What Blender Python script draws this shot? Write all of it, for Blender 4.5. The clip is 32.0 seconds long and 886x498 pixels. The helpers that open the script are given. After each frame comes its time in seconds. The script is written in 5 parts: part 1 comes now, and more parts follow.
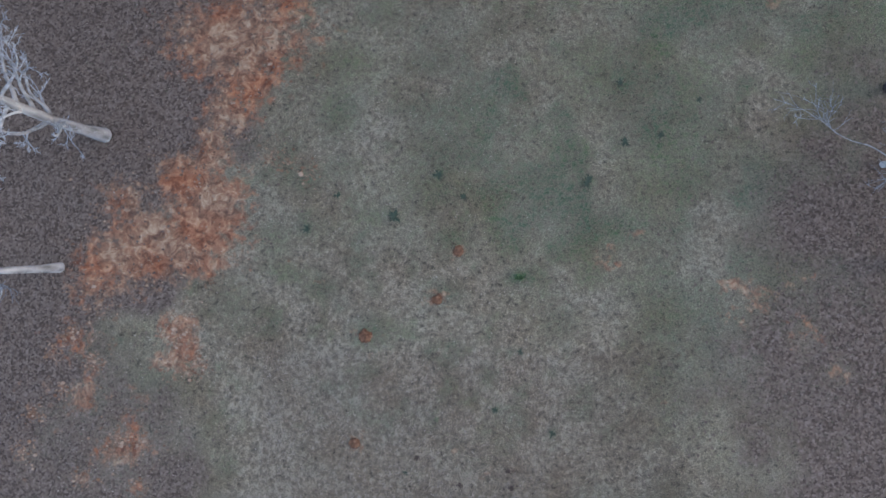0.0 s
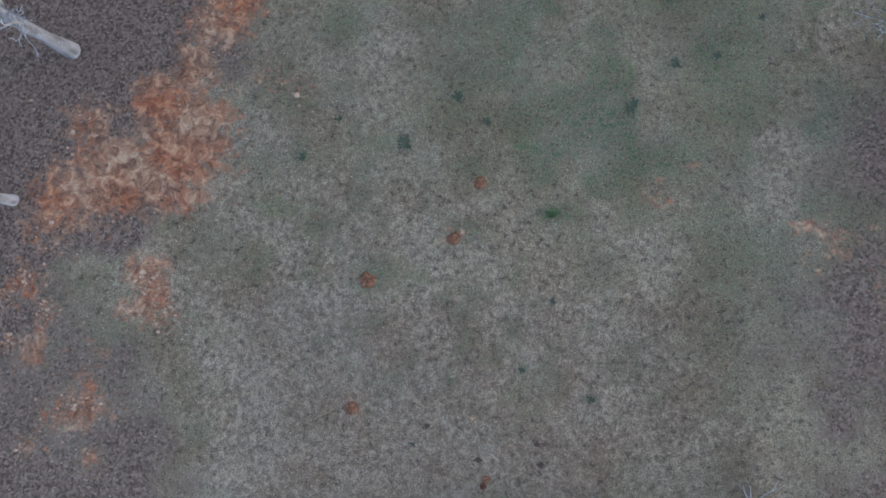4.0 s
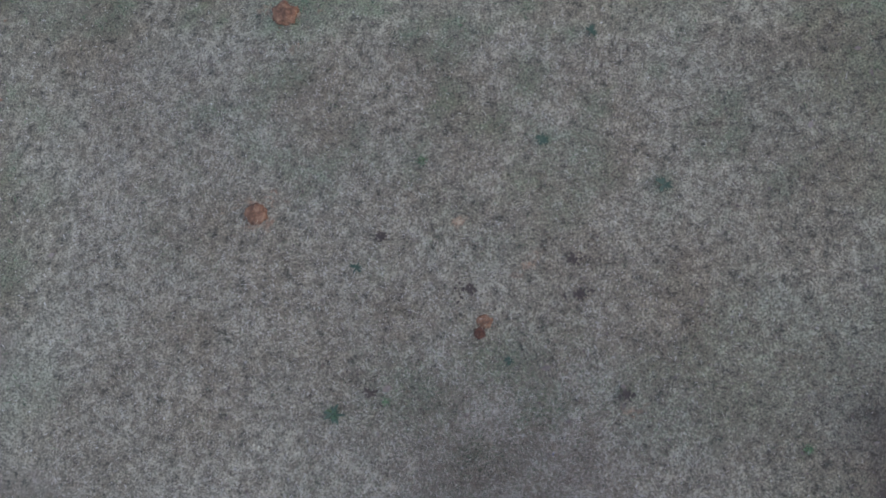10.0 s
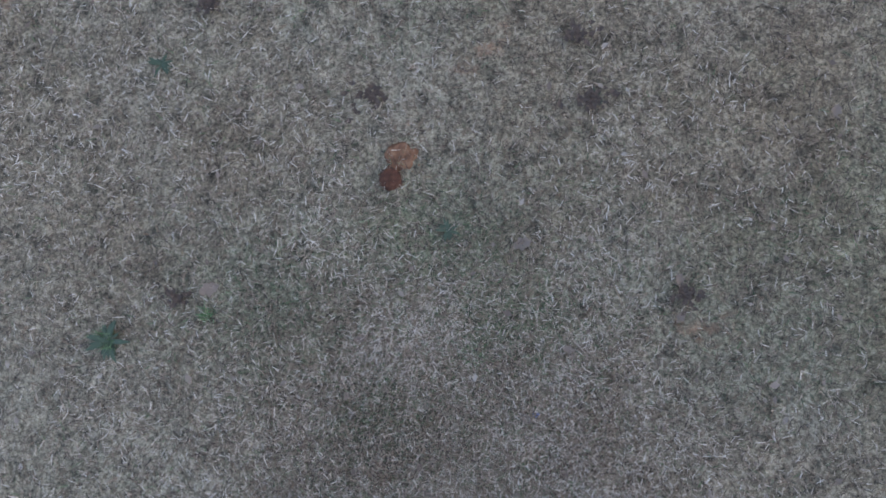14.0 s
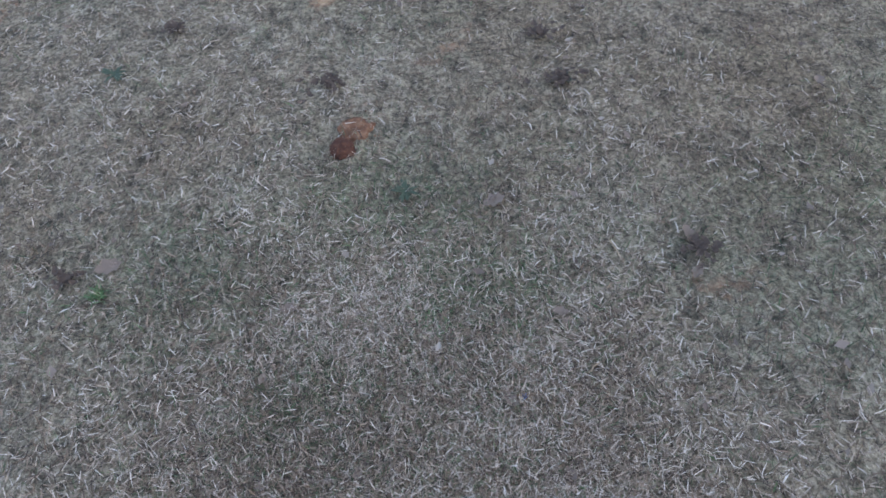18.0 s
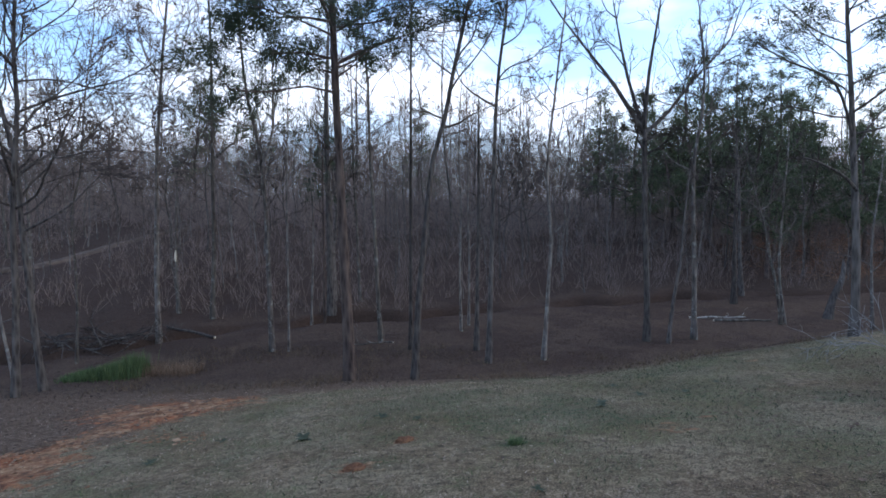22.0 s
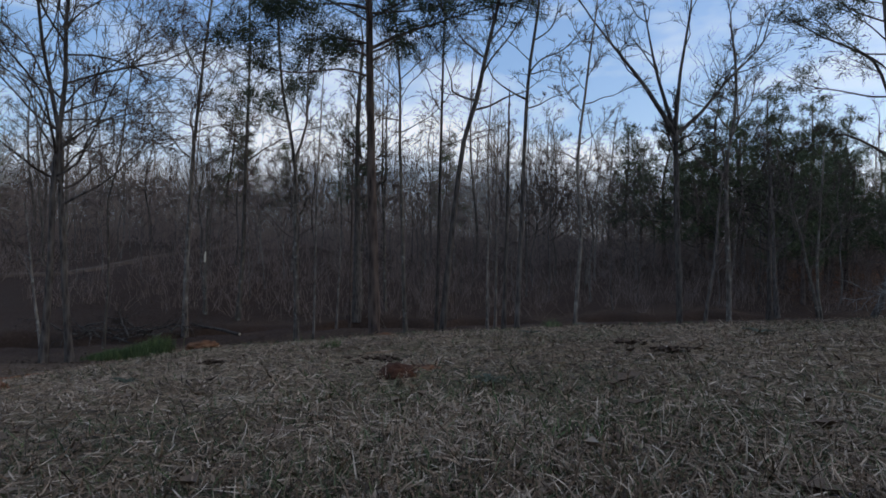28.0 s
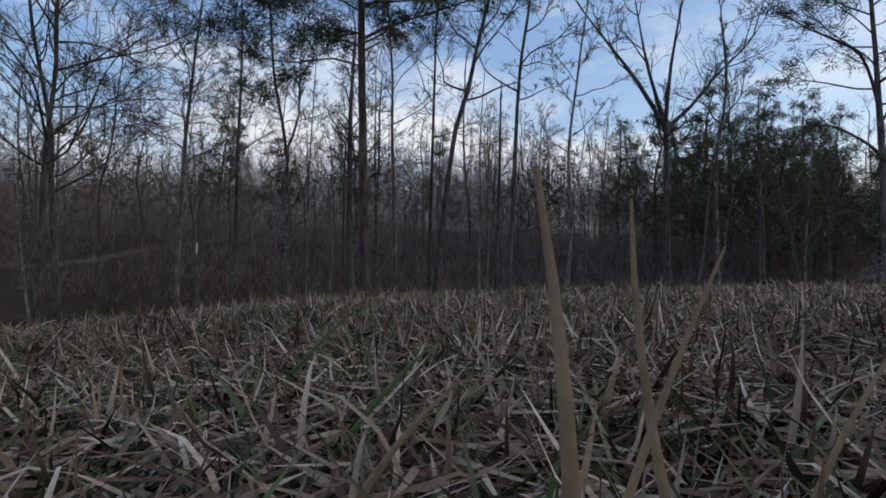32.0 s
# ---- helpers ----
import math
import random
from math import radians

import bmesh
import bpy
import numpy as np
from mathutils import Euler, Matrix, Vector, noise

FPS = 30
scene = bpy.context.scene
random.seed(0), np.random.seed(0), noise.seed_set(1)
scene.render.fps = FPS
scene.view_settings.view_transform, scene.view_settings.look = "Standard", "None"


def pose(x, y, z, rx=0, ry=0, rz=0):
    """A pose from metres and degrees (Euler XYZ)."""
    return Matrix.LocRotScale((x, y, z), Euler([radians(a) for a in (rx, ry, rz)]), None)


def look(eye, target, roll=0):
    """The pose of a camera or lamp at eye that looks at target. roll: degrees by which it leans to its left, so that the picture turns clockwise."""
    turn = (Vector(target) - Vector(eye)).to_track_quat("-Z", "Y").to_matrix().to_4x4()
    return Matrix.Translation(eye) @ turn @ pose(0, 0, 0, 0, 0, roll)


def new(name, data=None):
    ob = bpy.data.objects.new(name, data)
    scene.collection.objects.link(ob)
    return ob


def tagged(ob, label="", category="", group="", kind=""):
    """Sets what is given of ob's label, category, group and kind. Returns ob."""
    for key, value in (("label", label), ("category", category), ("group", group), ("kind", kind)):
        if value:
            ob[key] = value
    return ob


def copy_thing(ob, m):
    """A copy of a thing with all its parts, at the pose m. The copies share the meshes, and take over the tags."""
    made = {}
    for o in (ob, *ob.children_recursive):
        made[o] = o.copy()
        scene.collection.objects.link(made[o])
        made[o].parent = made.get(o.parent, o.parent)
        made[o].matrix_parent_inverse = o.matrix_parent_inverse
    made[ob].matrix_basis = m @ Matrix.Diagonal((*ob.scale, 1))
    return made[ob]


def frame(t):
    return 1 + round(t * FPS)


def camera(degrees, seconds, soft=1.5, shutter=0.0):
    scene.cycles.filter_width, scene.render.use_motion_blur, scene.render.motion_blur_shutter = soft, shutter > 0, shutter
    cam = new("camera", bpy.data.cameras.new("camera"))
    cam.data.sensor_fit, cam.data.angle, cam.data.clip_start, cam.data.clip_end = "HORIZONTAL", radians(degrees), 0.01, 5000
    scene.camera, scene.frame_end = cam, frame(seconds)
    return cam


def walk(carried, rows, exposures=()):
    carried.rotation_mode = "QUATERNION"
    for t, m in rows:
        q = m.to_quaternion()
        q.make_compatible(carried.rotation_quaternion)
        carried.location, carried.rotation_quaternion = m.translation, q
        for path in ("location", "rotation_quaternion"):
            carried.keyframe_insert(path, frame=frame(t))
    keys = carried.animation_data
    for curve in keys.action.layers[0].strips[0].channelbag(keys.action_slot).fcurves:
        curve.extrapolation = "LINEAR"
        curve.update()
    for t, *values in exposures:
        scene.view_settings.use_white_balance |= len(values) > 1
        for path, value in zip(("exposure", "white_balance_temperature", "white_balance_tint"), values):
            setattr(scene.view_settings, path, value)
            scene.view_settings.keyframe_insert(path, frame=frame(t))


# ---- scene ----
# the camera comes down over the lawn, tilts up to the wood and lands
cam = camera(72.7, 32.0, 1.7)
PATH = [
    (0.0, -0.657, 5.948, 10.023, 0.71, -1.26, 0.02),
    (0.5, -0.549, 5.920, 9.846, 0.99, -1.08, 0.34),
    (1.0, -0.410, 5.774, 9.667, 1.19, -0.96, 0.75),
    (1.5, -0.296, 5.588, 9.477, 1.41, -0.91, 1.17),
    (2.0, -0.297, 5.411, 9.279, 1.69, -0.87, 1.29),
    (2.5, -0.402, 5.228, 9.057, 1.99, -0.85, 1.26),
    (3.0, -0.570, 5.027, 8.835, 2.28, -0.87, 1.20),
    (3.5, -0.704, 4.835, 8.587, 2.57, -0.94, 1.13),
    (5.5, -1.106, 3.842, 7.487, 3.46, -1.32, 0.96),
    (6.0, -1.105, 3.639, 7.189, 3.77, -1.25, 0.91),
    (6.5, -1.057, 3.464, 6.915, 4.08, -1.13, 0.85),
    (7.0, -0.971, 3.312, 6.608, 4.30, -0.97, 0.81),
    (7.5, -0.868, 3.154, 6.291, 4.53, -0.84, 0.78),
    (8.0, -0.749, 2.983, 5.973, 4.78, -0.76, 0.74),
    (8.5, -0.622, 2.774, 5.664, 5.04, -0.70, 0.66),
    (9.0, -0.523, 2.519, 5.351, 5.26, -0.60, 0.50),
    (9.5, -0.458, 2.226, 5.013, 5.38, -0.38, 0.28),
    (10.0, -0.379, 1.981, 4.657, 5.40, -0.15, 0.17),
    (10.5, -0.295, 1.806, 4.268, 5.29, -0.01, 0.23),
    (11.0, -0.223, 1.715, 3.898, 5.13, 0.09, 0.35),
    (11.5, -0.176, 1.695, 3.544, 4.96, 0.17, 0.34),
    (12.0, -0.129, 1.695, 3.193, 4.80, 0.27, 0.15),
    (12.5, -0.099, 1.689, 2.884, 4.64, 0.38, -0.02),
    (13.0, -0.052, 1.661, 2.644, 4.50, 0.46, -0.10),
    (13.5, 0.035, 1.532, 2.450, 4.35, 0.48, -0.10),
    (14.0, 0.143, 1.321, 2.257, 4.19, 0.46, -0.06),
    (14.5, 0.245, 1.130, 2.089, 4.04, 0.41, 0.00),
    (15.0, 0.268, 0.967, 1.955, 3.90, 0.37, 0.08),
    (15.5, 0.249, 0.831, 1.847, 3.77, 0.32, 0.16),
    (17.5, 0.177, 0.451, 1.600, 18.22, -1.09, -1.47),
    (18.0, 0.244, 0.423, 1.567, 29.68, -0.07, -0.96),
    (18.5, 0.275, 0.413, 1.567, 40.25, 0.13, -0.74),
    (19.0, 0.296, 0.418, 1.585, 50.31, 0.89, -0.92),
    (19.5, 0.276, 0.423, 1.592, 60.53, 0.76, -0.98),
    (20.0, 0.221, 0.433, 1.751, 68.75, 1.20, -1.56),
    (20.5, 0.236, 0.367, 1.895, 78.59, 0.45, -1.08),
    (21.0, 0.203, 0.228, 1.839, 85.62, 1.00, -1.14),
    (21.5, 0.185, 0.213, 1.821, 85.60, 0.89, -1.02),
    (22.0, 0.181, 0.201, 1.776, 85.56, 0.75, -0.83),
    (22.5, 0.175, 0.199, 1.668, 85.51, 0.57, -0.57),
    (23.0, 0.187, 0.208, 1.531, 85.48, 0.48, -0.29),
    (23.5, 0.193, 0.217, 1.378, 85.45, 0.35, -0.08),
    (23.7, 0.185, 0.221, 1.312, 85.50, 0.30, 0.02),
    (24.0, 0.165, 0.233, 1.199, 89.98, 0.24, 0.19),
    (24.5, 0.163, 0.206, 1.070, 90.02, 0.13, 0.57),
    (25.0, 0.156, 0.197, 0.870, 90.09, 0.05, 0.82),
    (25.5, 0.159, 0.200, 0.668, 90.16, -0.05, 1.11),
    (26.0, 0.134, 0.158, 0.444, 90.21, -0.10, 1.27),
    (26.5, 0.134, 0.206, 0.395, 90.17, -0.20, 1.51),
    (28.5, 0.057, 0.250, 0.189, 90.11, -0.50, 1.46),
    (29.0, 0.054, 0.229, 0.176, 90.01, -0.53, 1.34),
    (29.5, 0.076, 0.241, 0.161, 89.97, -0.60, 1.26),
    (30.0, 0.089, 0.243, 0.138, 89.93, -0.60, 1.16),
    (30.5, 0.100, 0.206, 0.127, 89.91, -0.64, 1.03),
    (31.0, 0.137, 0.194, 0.102, 89.91, -0.64, 0.99),
    (31.5, 0.142, 0.197, 0.093, 89.85, -0.64, 0.92),
    (32.0, 0.135, 0.172, 0.062, 89.86, -0.65, 0.90),
]
EXPOSURES = [
    (0, 1.23, 6620, 12), (9, 1.40, 6550, 10), (15.5, 1.47, 6500, 9), (17.5, 1.67, 6500, 9), (18.2, 1.57, 6500, 9), (19, 1.45, 6600, 10), (19.6, 1.55, 6700, 11), (20.2, 1.47, 6720, 11), (20.6, 1.37, 6720, 11), (21.2, 1.17, 6720, 11), (23, 0.10, 7000, 10),
    (23.6, 0.05, 7150, 10), (24, 0.04, 7250, 10), (24.5, -0.15, 7150, 10), (25, -0.30, 7150, 10), (32, -0.36, 7750, 11),
]
walk(cam, [(t, pose(x, y, z, rx, ry, rz)) for t, x, y, z, rx, ry, rz in PATH], EXPOSURES)

world = bpy.data.worlds.new("dusk_sky")
scene.world = world
world.use_nodes = True
wn, wl = world.node_tree.nodes, world.node_tree.links
SUN_EL, SUN_AZ = radians(22), radians(82)


def world_sky():
    """Evening sky, blue overhead with thin broken cloud, brighter towards the low sun."""
    bg = wn["Background"]
    sky = wn.new("ShaderNodeTexSky")
    sky.sky_type, sky.sun_disc = "NISHITA", False
    sky.sun_elevation, sky.sun_rotation = SUN_EL, SUN_AZ
    co = wn.new("ShaderNodeTexCoord")
    mp = wn.new("ShaderNodeMapping")
    mp.inputs["Scale"].default_value = (1.0, 1.0, 2.6)
    mp.inputs["Location"].default_value = (1.25, 0.1, 0.0)
    wl.new(co.outputs["Generated"], mp.inputs["Vector"])
    nz = wn.new("ShaderNodeTexNoise")
    nz.inputs["Scale"].default_value, nz.inputs["Detail"].default_value = 3.4, 5
    wl.new(mp.outputs[0], nz.inputs["Vector"])
    rp = wn.new("ShaderNodeMapRange")
    rp.inputs[1].default_value, rp.inputs[2].default_value = 0.43, 0.67
    wl.new(nz.outputs["Fac"], rp.inputs[0])
    mix = wn.new("ShaderNodeMix")
    mix.data_type = "RGBA"
    mix.inputs["B"].default_value = (7.8, 9.0, 11.1, 1)
    wl.new(rp.outputs[0], mix.inputs["Factor"])
    gain = wn.new("ShaderNodeMix")
    gain.data_type, gain.blend_type = "RGBA", "ADD"
    gain.inputs["Factor"].default_value = 1.0
    gain.inputs["B"].default_value = (0.5, 1.5, 3.9, 1)
    wl.new(sky.outputs[0], gain.inputs["A"])
    wl.new(gain.outputs["Result"], mix.inputs["A"])
    wl.new(mix.outputs["Result"], bg.inputs["Color"])
    bg.inputs["Strength"].default_value = 0.14


world_sky()
sun = new("sun", bpy.data.lights.new("sun", "SUN"))
sun.data.energy, sun.data.angle, sun.data.color = 0.3, radians(25), (1.0, 0.93, 0.85)
sun.matrix_world = look((0, 0, 0), (-math.sin(SUN_AZ), -math.cos(SUN_AZ), -math.tan(SUN_EL)))

# ---- materials ----


def mat(name):
    m = bpy.data.materials.new(name)
    m.use_nodes = True
    nt = m.node_tree
    return m, nt.nodes, nt.links, nt.nodes["Principled BSDF"]


def ramp(n, stops):
    r = n.new("ShaderNodeValToRGB")
    e = r.color_ramp.elements
    while len(e) < len(stops):
        e.new(0.5)
    for k, (p, c) in zip(e, stops):
        k.position, k.color = p, (*c, 1)
    return r


def noise_tex(n, l, scale, detail=4, rough=0.6, vec=None):
    t = n.new("ShaderNodeTexNoise")
    t.inputs["Scale"].default_value, t.inputs["Detail"].default_value, t.inputs["Roughness"].default_value = scale, detail, rough
    if vec is not None:
        l.new(vec, t.inputs["Vector"])
    return t


def mix_rgb(n, l, fac, a, b, mode="MIX"):
    m = n.new("ShaderNodeMix")
    m.data_type, m.blend_type = "RGBA", mode
    for value, socket in ((fac, m.inputs["Factor"]), (a, m.inputs["A"]), (b, m.inputs["B"])):
        if isinstance(value, (int, float)):
            socket.default_value = value
        elif isinstance(value, tuple):
            socket.default_value = (*value, 1)
        else:
            l.new(value, socket)
    return m.outputs["Result"]


def math_node(n, l, op, a, b, clamp=False):
    m = n.new("ShaderNodeMath")
    m.operation, m.use_clamp = op, clamp
    for value, socket in zip((a, b), m.inputs):
        if isinstance(value, (int, float)):
            socket.default_value = value
        else:
            l.new(value, socket)
    return m.outputs[0]


def bump(n, l, height, p, strength=0.5, dist=0.02):
    b = n.new("ShaderNodeBump")
    b.inputs["Strength"].default_value, b.inputs["Distance"].default_value = strength, dist
    l.new(height, b.inputs["Height"])
    l.new(b.outputs[0], p.inputs["Normal"])


def ground_material():
    m, n, l, p = mat("lawn_and_woodland_floor")
    at = n.new("ShaderNodeAttribute")
    at.attribute_name = "cover"
    sep = n.new("ShaderNodeSeparateColor")
    l.new(at.outputs["Color"], sep.inputs[0])
    co = n.new("ShaderNodeTexCoord").outputs["Object"]
    fine, mid, big = noise_tex(n, l, 55, 5, 0.7, co), noise_tex(n, l, 10.5, 6, 0.74, co), noise_tex(n, l, 0.8, 5, 0.65, co)
    grain = noise_tex(n, l, 190, 3, 0.7, co)
    straw = ramp(n, [(0.36, (0.020, 0.015, 0.010)), (0.47, (0.122, 0.095, 0.063)), (0.59, (0.265, 0.208, 0.140)), (0.72, (0.41, 0.335, 0.235))])
    l.new(math_node(n, l, "ADD", math_node(n, l, "MULTIPLY", fine.outputs[0], 0.62), math_node(n, l, "MULTIPLY", grain.outputs[0], 0.4)), straw.inputs[0])
    tint = ramp(n, [(0.36, (0.40, 0.42, 0.42)), (0.44, (0.80, 0.80, 0.80)), (0.53, (1.05, 1.05, 1.04)), (0.64, (1.42, 1.42, 1.42))])
    l.new(mid.outputs[0], tint.inputs[0])
    lawn = mix_rgb(n, l, 1.0, straw.outputs[0], tint.outputs[0], "MULTIPLY")
    broad = ramp(n, [(0.34, (0.80, 0.75, 0.71)), (0.5, (0.99, 0.98, 0.97)), (0.66, (1.12, 1.15, 1.17))])
    l.new(big.outputs[0], broad.inputs[0])
    lawn = mix_rgb(n, l, 1.0, lawn, broad.outputs[0], "MULTIPLY")
    green = ramp(n, [(0.35, (0.018, 0.028, 0.015)), (0.55, (0.058, 0.090, 0.046)), (0.75, (0.15, 0.17, 0.11))])
    l.new(fine.outputs[0], green.inputs[0])
    olive = ramp(n, [(0.42, (1.0, 1.0, 1.0)), (0.6, (1.35, 1.18, 0.9))])
    l.new(noise_tex(n, l, 0.55, 3, 0.6, co).outputs[0], olive.inputs[0])
    greens = mix_rgb(n, l, 1.0, green.outputs[0], olive.outputs[0], "MULTIPLY")
    speckle = n.new("ShaderNodeMapRange")
    speckle.inputs[1].default_value, speckle.inputs[2].default_value = 0.40, 0.62
    l.new(mid.outputs[0], speckle.inputs[0])
    gfac = math_node(n, l, "MULTIPLY", sep.outputs["Blue"], math_node(n, l, "ADD", math_node(n, l, "MULTIPLY", speckle.outputs[0], 1.2), 0.12), True)
    lawn = mix_rgb(n, l, gfac, lawn, greens)
    vor = n.new("ShaderNodeTexVoronoi")
    vor.inputs["Scale"].default_value = 30
    l.new(mix_rgb(n, l, 0.08, co, noise_tex(n, l, 14, 3, 0.6, co).outputs["Color"]), vor.inputs["Vector"])
    leaf = ramp(n, [(0.03, (0.052, 0.035, 0.025)), (0.35, (0.092, 0.063, 0.045)), (0.7, (0.130, 0.092, 0.068)), (0.97, (0.175, 0.128, 0.096))])
    bw = n.new("ShaderNodeSeparateColor")
    l.new(vor.outputs["Color"], bw.inputs[0])
    l.new(math_node(n, l, "MULTIPLY", bw.outputs[0], math_node(n, l, "ADD", mid.outputs[0], 0.45)), leaf.inputs[0])
    lfac = math_node(n, l, "ADD", sep.outputs["Green"], math_node(n, l, "MULTIPLY", math_node(n, l, "SUBTRACT", mid.outputs[0], 0.5), 1.1))
    lr = n.new("ShaderNodeMapRange")
    lr.inputs[1].default_value, lr.inputs[2].default_value = 0.35, 0.65
    l.new(lfac, lr.inputs[0])
    base = mix_rgb(n, l, lr.outputs[0], lawn, leaf.outputs[0])
    mould_and_shade = n.new("ShaderNodeAttribute")
    mould_and_shade.attribute_name = "mould_and_shade"
    # Dark mould and mulch colour; on the wood floor it also stands for shade.
    dark = ramp(n, [(0.3, (0.020, 0.012, 0.009)), (0.55, (0.056, 0.037, 0.029)), (0.75, (0.105, 0.072, 0.055))])
    l.new(math_node(n, l, "ADD", math_node(n, l, "MULTIPLY", mid.outputs[0], 0.5), math_node(n, l, "MULTIPLY", fine.outputs[0], 0.5)), dark.inputs[0])
    base = mix_rgb(n, l, mould_and_shade.outputs["Fac"], base, dark.outputs[0])
    clump = noise_tex(n, l, 4.6, 7, 0.70, co)
    crumb = noise_tex(n, l, 5.5, 6, 0.68, co)
    crumb.inputs["Distortion"].default_value = 0.8
    clay = ramp(n, [(0.30, (0.060, 0.034, 0.024)), (0.42, (0.135, 0.070, 0.042)), (0.52, (0.25, 0.135, 0.078)), (0.61, (0.36, 0.235, 0.14)), (0.72, (0.47, 0.345, 0.235))])
    l.new(math_node(n, l, "ADD", math_node(n, l, "MULTIPLY", crumb.outputs[0], 0.8), math_node(n, l, "MULTIPLY", fine.outputs[0], 0.2)), clay.inputs[0])
    cfac = math_node(n, l, "ADD", sep.outputs["Red"], math_node(n, l, "MULTIPLY", math_node(n, l, "SUBTRACT", clump.outputs[0], 0.5), 1.9))
    cr = n.new("ShaderNodeMapRange")
    cr.inputs[1].default_value, cr.inputs[2].default_value = 0.36, 0.68
    l.new(cfac, cr.inputs[0])
    iron = n.new("ShaderNodeMapRange")
    iron.inputs[1].default_value, iron.inputs[2].default_value, iron.inputs[4].default_value = 0.44, 0.62, 0.9
    l.new(noise_tex(n, l, 0.9, 3, 0.55, co).outputs[0], iron.inputs[0])
    rust = mix_rgb(n, l, iron.outputs[0], clay.outputs[0], mix_rgb(n, l, 1.0, clay.outputs[0], (1.0, 0.62, 0.48), "MULTIPLY"))
    base = mix_rgb(n, l, cr.outputs[0], base, rust)
    l.new(base, p.inputs["Base Color"])
    p.inputs["Roughness"].default_value = 0.95
    p.inputs["Specular IOR Level"].default_value = 0.1
    hgt = math_node(n, l, "ADD", math_node(n, l, "MULTIPLY", clump.outputs[0], 1.5), fine.outputs[0])
    bump(n, l, hgt, p, 0.8, 0.05)
    return m


def grass_material(name="dry_grass"):
    """Blades: straw to grey, some green, by what each blade carries in its own attribute."""
    m, n, l, p = mat(name)
    at = n.new("ShaderNodeAttribute")
    at.attribute_name = "blade"
    sep = n.new("ShaderNodeSeparateColor")
    l.new(at.outputs["Color"], sep.inputs[0])
    dry = ramp(n, [(0.0, (0.034, 0.020, 0.013)), (0.3, (0.112, 0.067, 0.039)), (0.6, (0.225, 0.158, 0.112)), (0.82, (0.37, 0.285, 0.215)), (1.0, (0.56, 0.47, 0.385))])
    l.new(sep.outputs["Green"], dry.inputs[0])
    live = ramp(n, [(0.0, (0.014, 0.028, 0.010)), (0.5, (0.036, 0.066, 0.021)), (1.0, (0.08, 0.125, 0.042))])
    l.new(sep.outputs["Green"], live.inputs[0])
    co = n.new("ShaderNodeTexCoord").outputs["Object"]
    streak = noise_tex(n, l, 350, 2, 0.5, co)
    col = mix_rgb(n, l, sep.outputs["Red"], dry.outputs[0], live.outputs[0])
    sr = ramp(n, [(0.3, (0.72, 0.7, 0.68)), (0.7, (1.1, 1.1, 1.1))])
    l.new(streak.outputs[0], sr.inputs[0])
    l.new(mix_rgb(n, l, 1.0, col, sr.outputs[0], "MULTIPLY"), p.inputs["Base Color"])
    p.inputs["Roughness"].default_value = 0.7
    p.inputs["Specular IOR Level"].default_value = 0.25
    return m


def bark_material(name, dark, light, scale=9.0, lichen=0.0):
    m, n, l, p = mat(name)
    co = n.new("ShaderNodeTexCoord").outputs["Object"]
    mp = n.new("ShaderNodeMapping")
    mp.inputs["Scale"].default_value = (scale, scale, scale * 0.22)
    l.new(co, mp.inputs["Vector"])
    v = n.new("ShaderNodeTexVoronoi")
    v.inputs["Scale"].default_value = 2.2
    nz = noise_tex(n, l, 2.5, 5, 0.7, mp.outputs[0])
    l.new(mix_rgb(n, l, 0.25, mp.outputs[0], nz.outputs["Color"]), v.inputs["Vector"])
    h = math_node(n, l, "MULTIPLY", v.outputs["Distance"], math_node(n, l, "ADD", nz.outputs[0], 0.4))
    r = ramp(n, [(0.08, dark), (0.35, tuple((a + b) / 2 for a, b in zip(dark, light))), (0.7, light)])
    l.new(h, r.inputs[0])
    blotch = noise_tex(n, l, 1.7, 4, 0.6, co)
    br = ramp(n, [(0.4, (0.78, 0.78, 0.8)), (0.62, (1.1, 1.1, 1.08))])
    l.new(blotch.outputs[0], br.inputs[0])
    info = n.new("ShaderNodeObjectInfo")
    rr = ramp(n, [(0.0, (0.65, 0.63, 0.62)), (1.0, (1.2, 1.2, 1.2))])
    l.new(info.outputs["Random"], rr.inputs[0])
    col = mix_rgb(n, l, 1.0, r.outputs[0], br.outputs[0], "MULTIPLY")
    col = mix_rgb(n, l, 1.0, col, rr.outputs[0], "MULTIPLY")
    if lichen:
        lz = noise_tex(n, l, 6, 5, 0.75, co)
        lr = n.new("ShaderNodeMapRange")
        lr.inputs[1].default_value, lr.inputs[2].default_value, lr.inputs[4].default_value = 0.55, 0.62, lichen
        l.new(lz.outputs[0], lr.inputs[0])
        col = mix_rgb(n, l, lr.outputs[0], col, (0.36, 0.37, 0.34))
    l.new(col, p.inputs["Base Color"])
    p.inputs["Roughness"].default_value = 0.92
    p.inputs["Specular IOR Level"].default_value = 0.15
    bump(n, l, h, p, 0.7, 0.03)
    return m


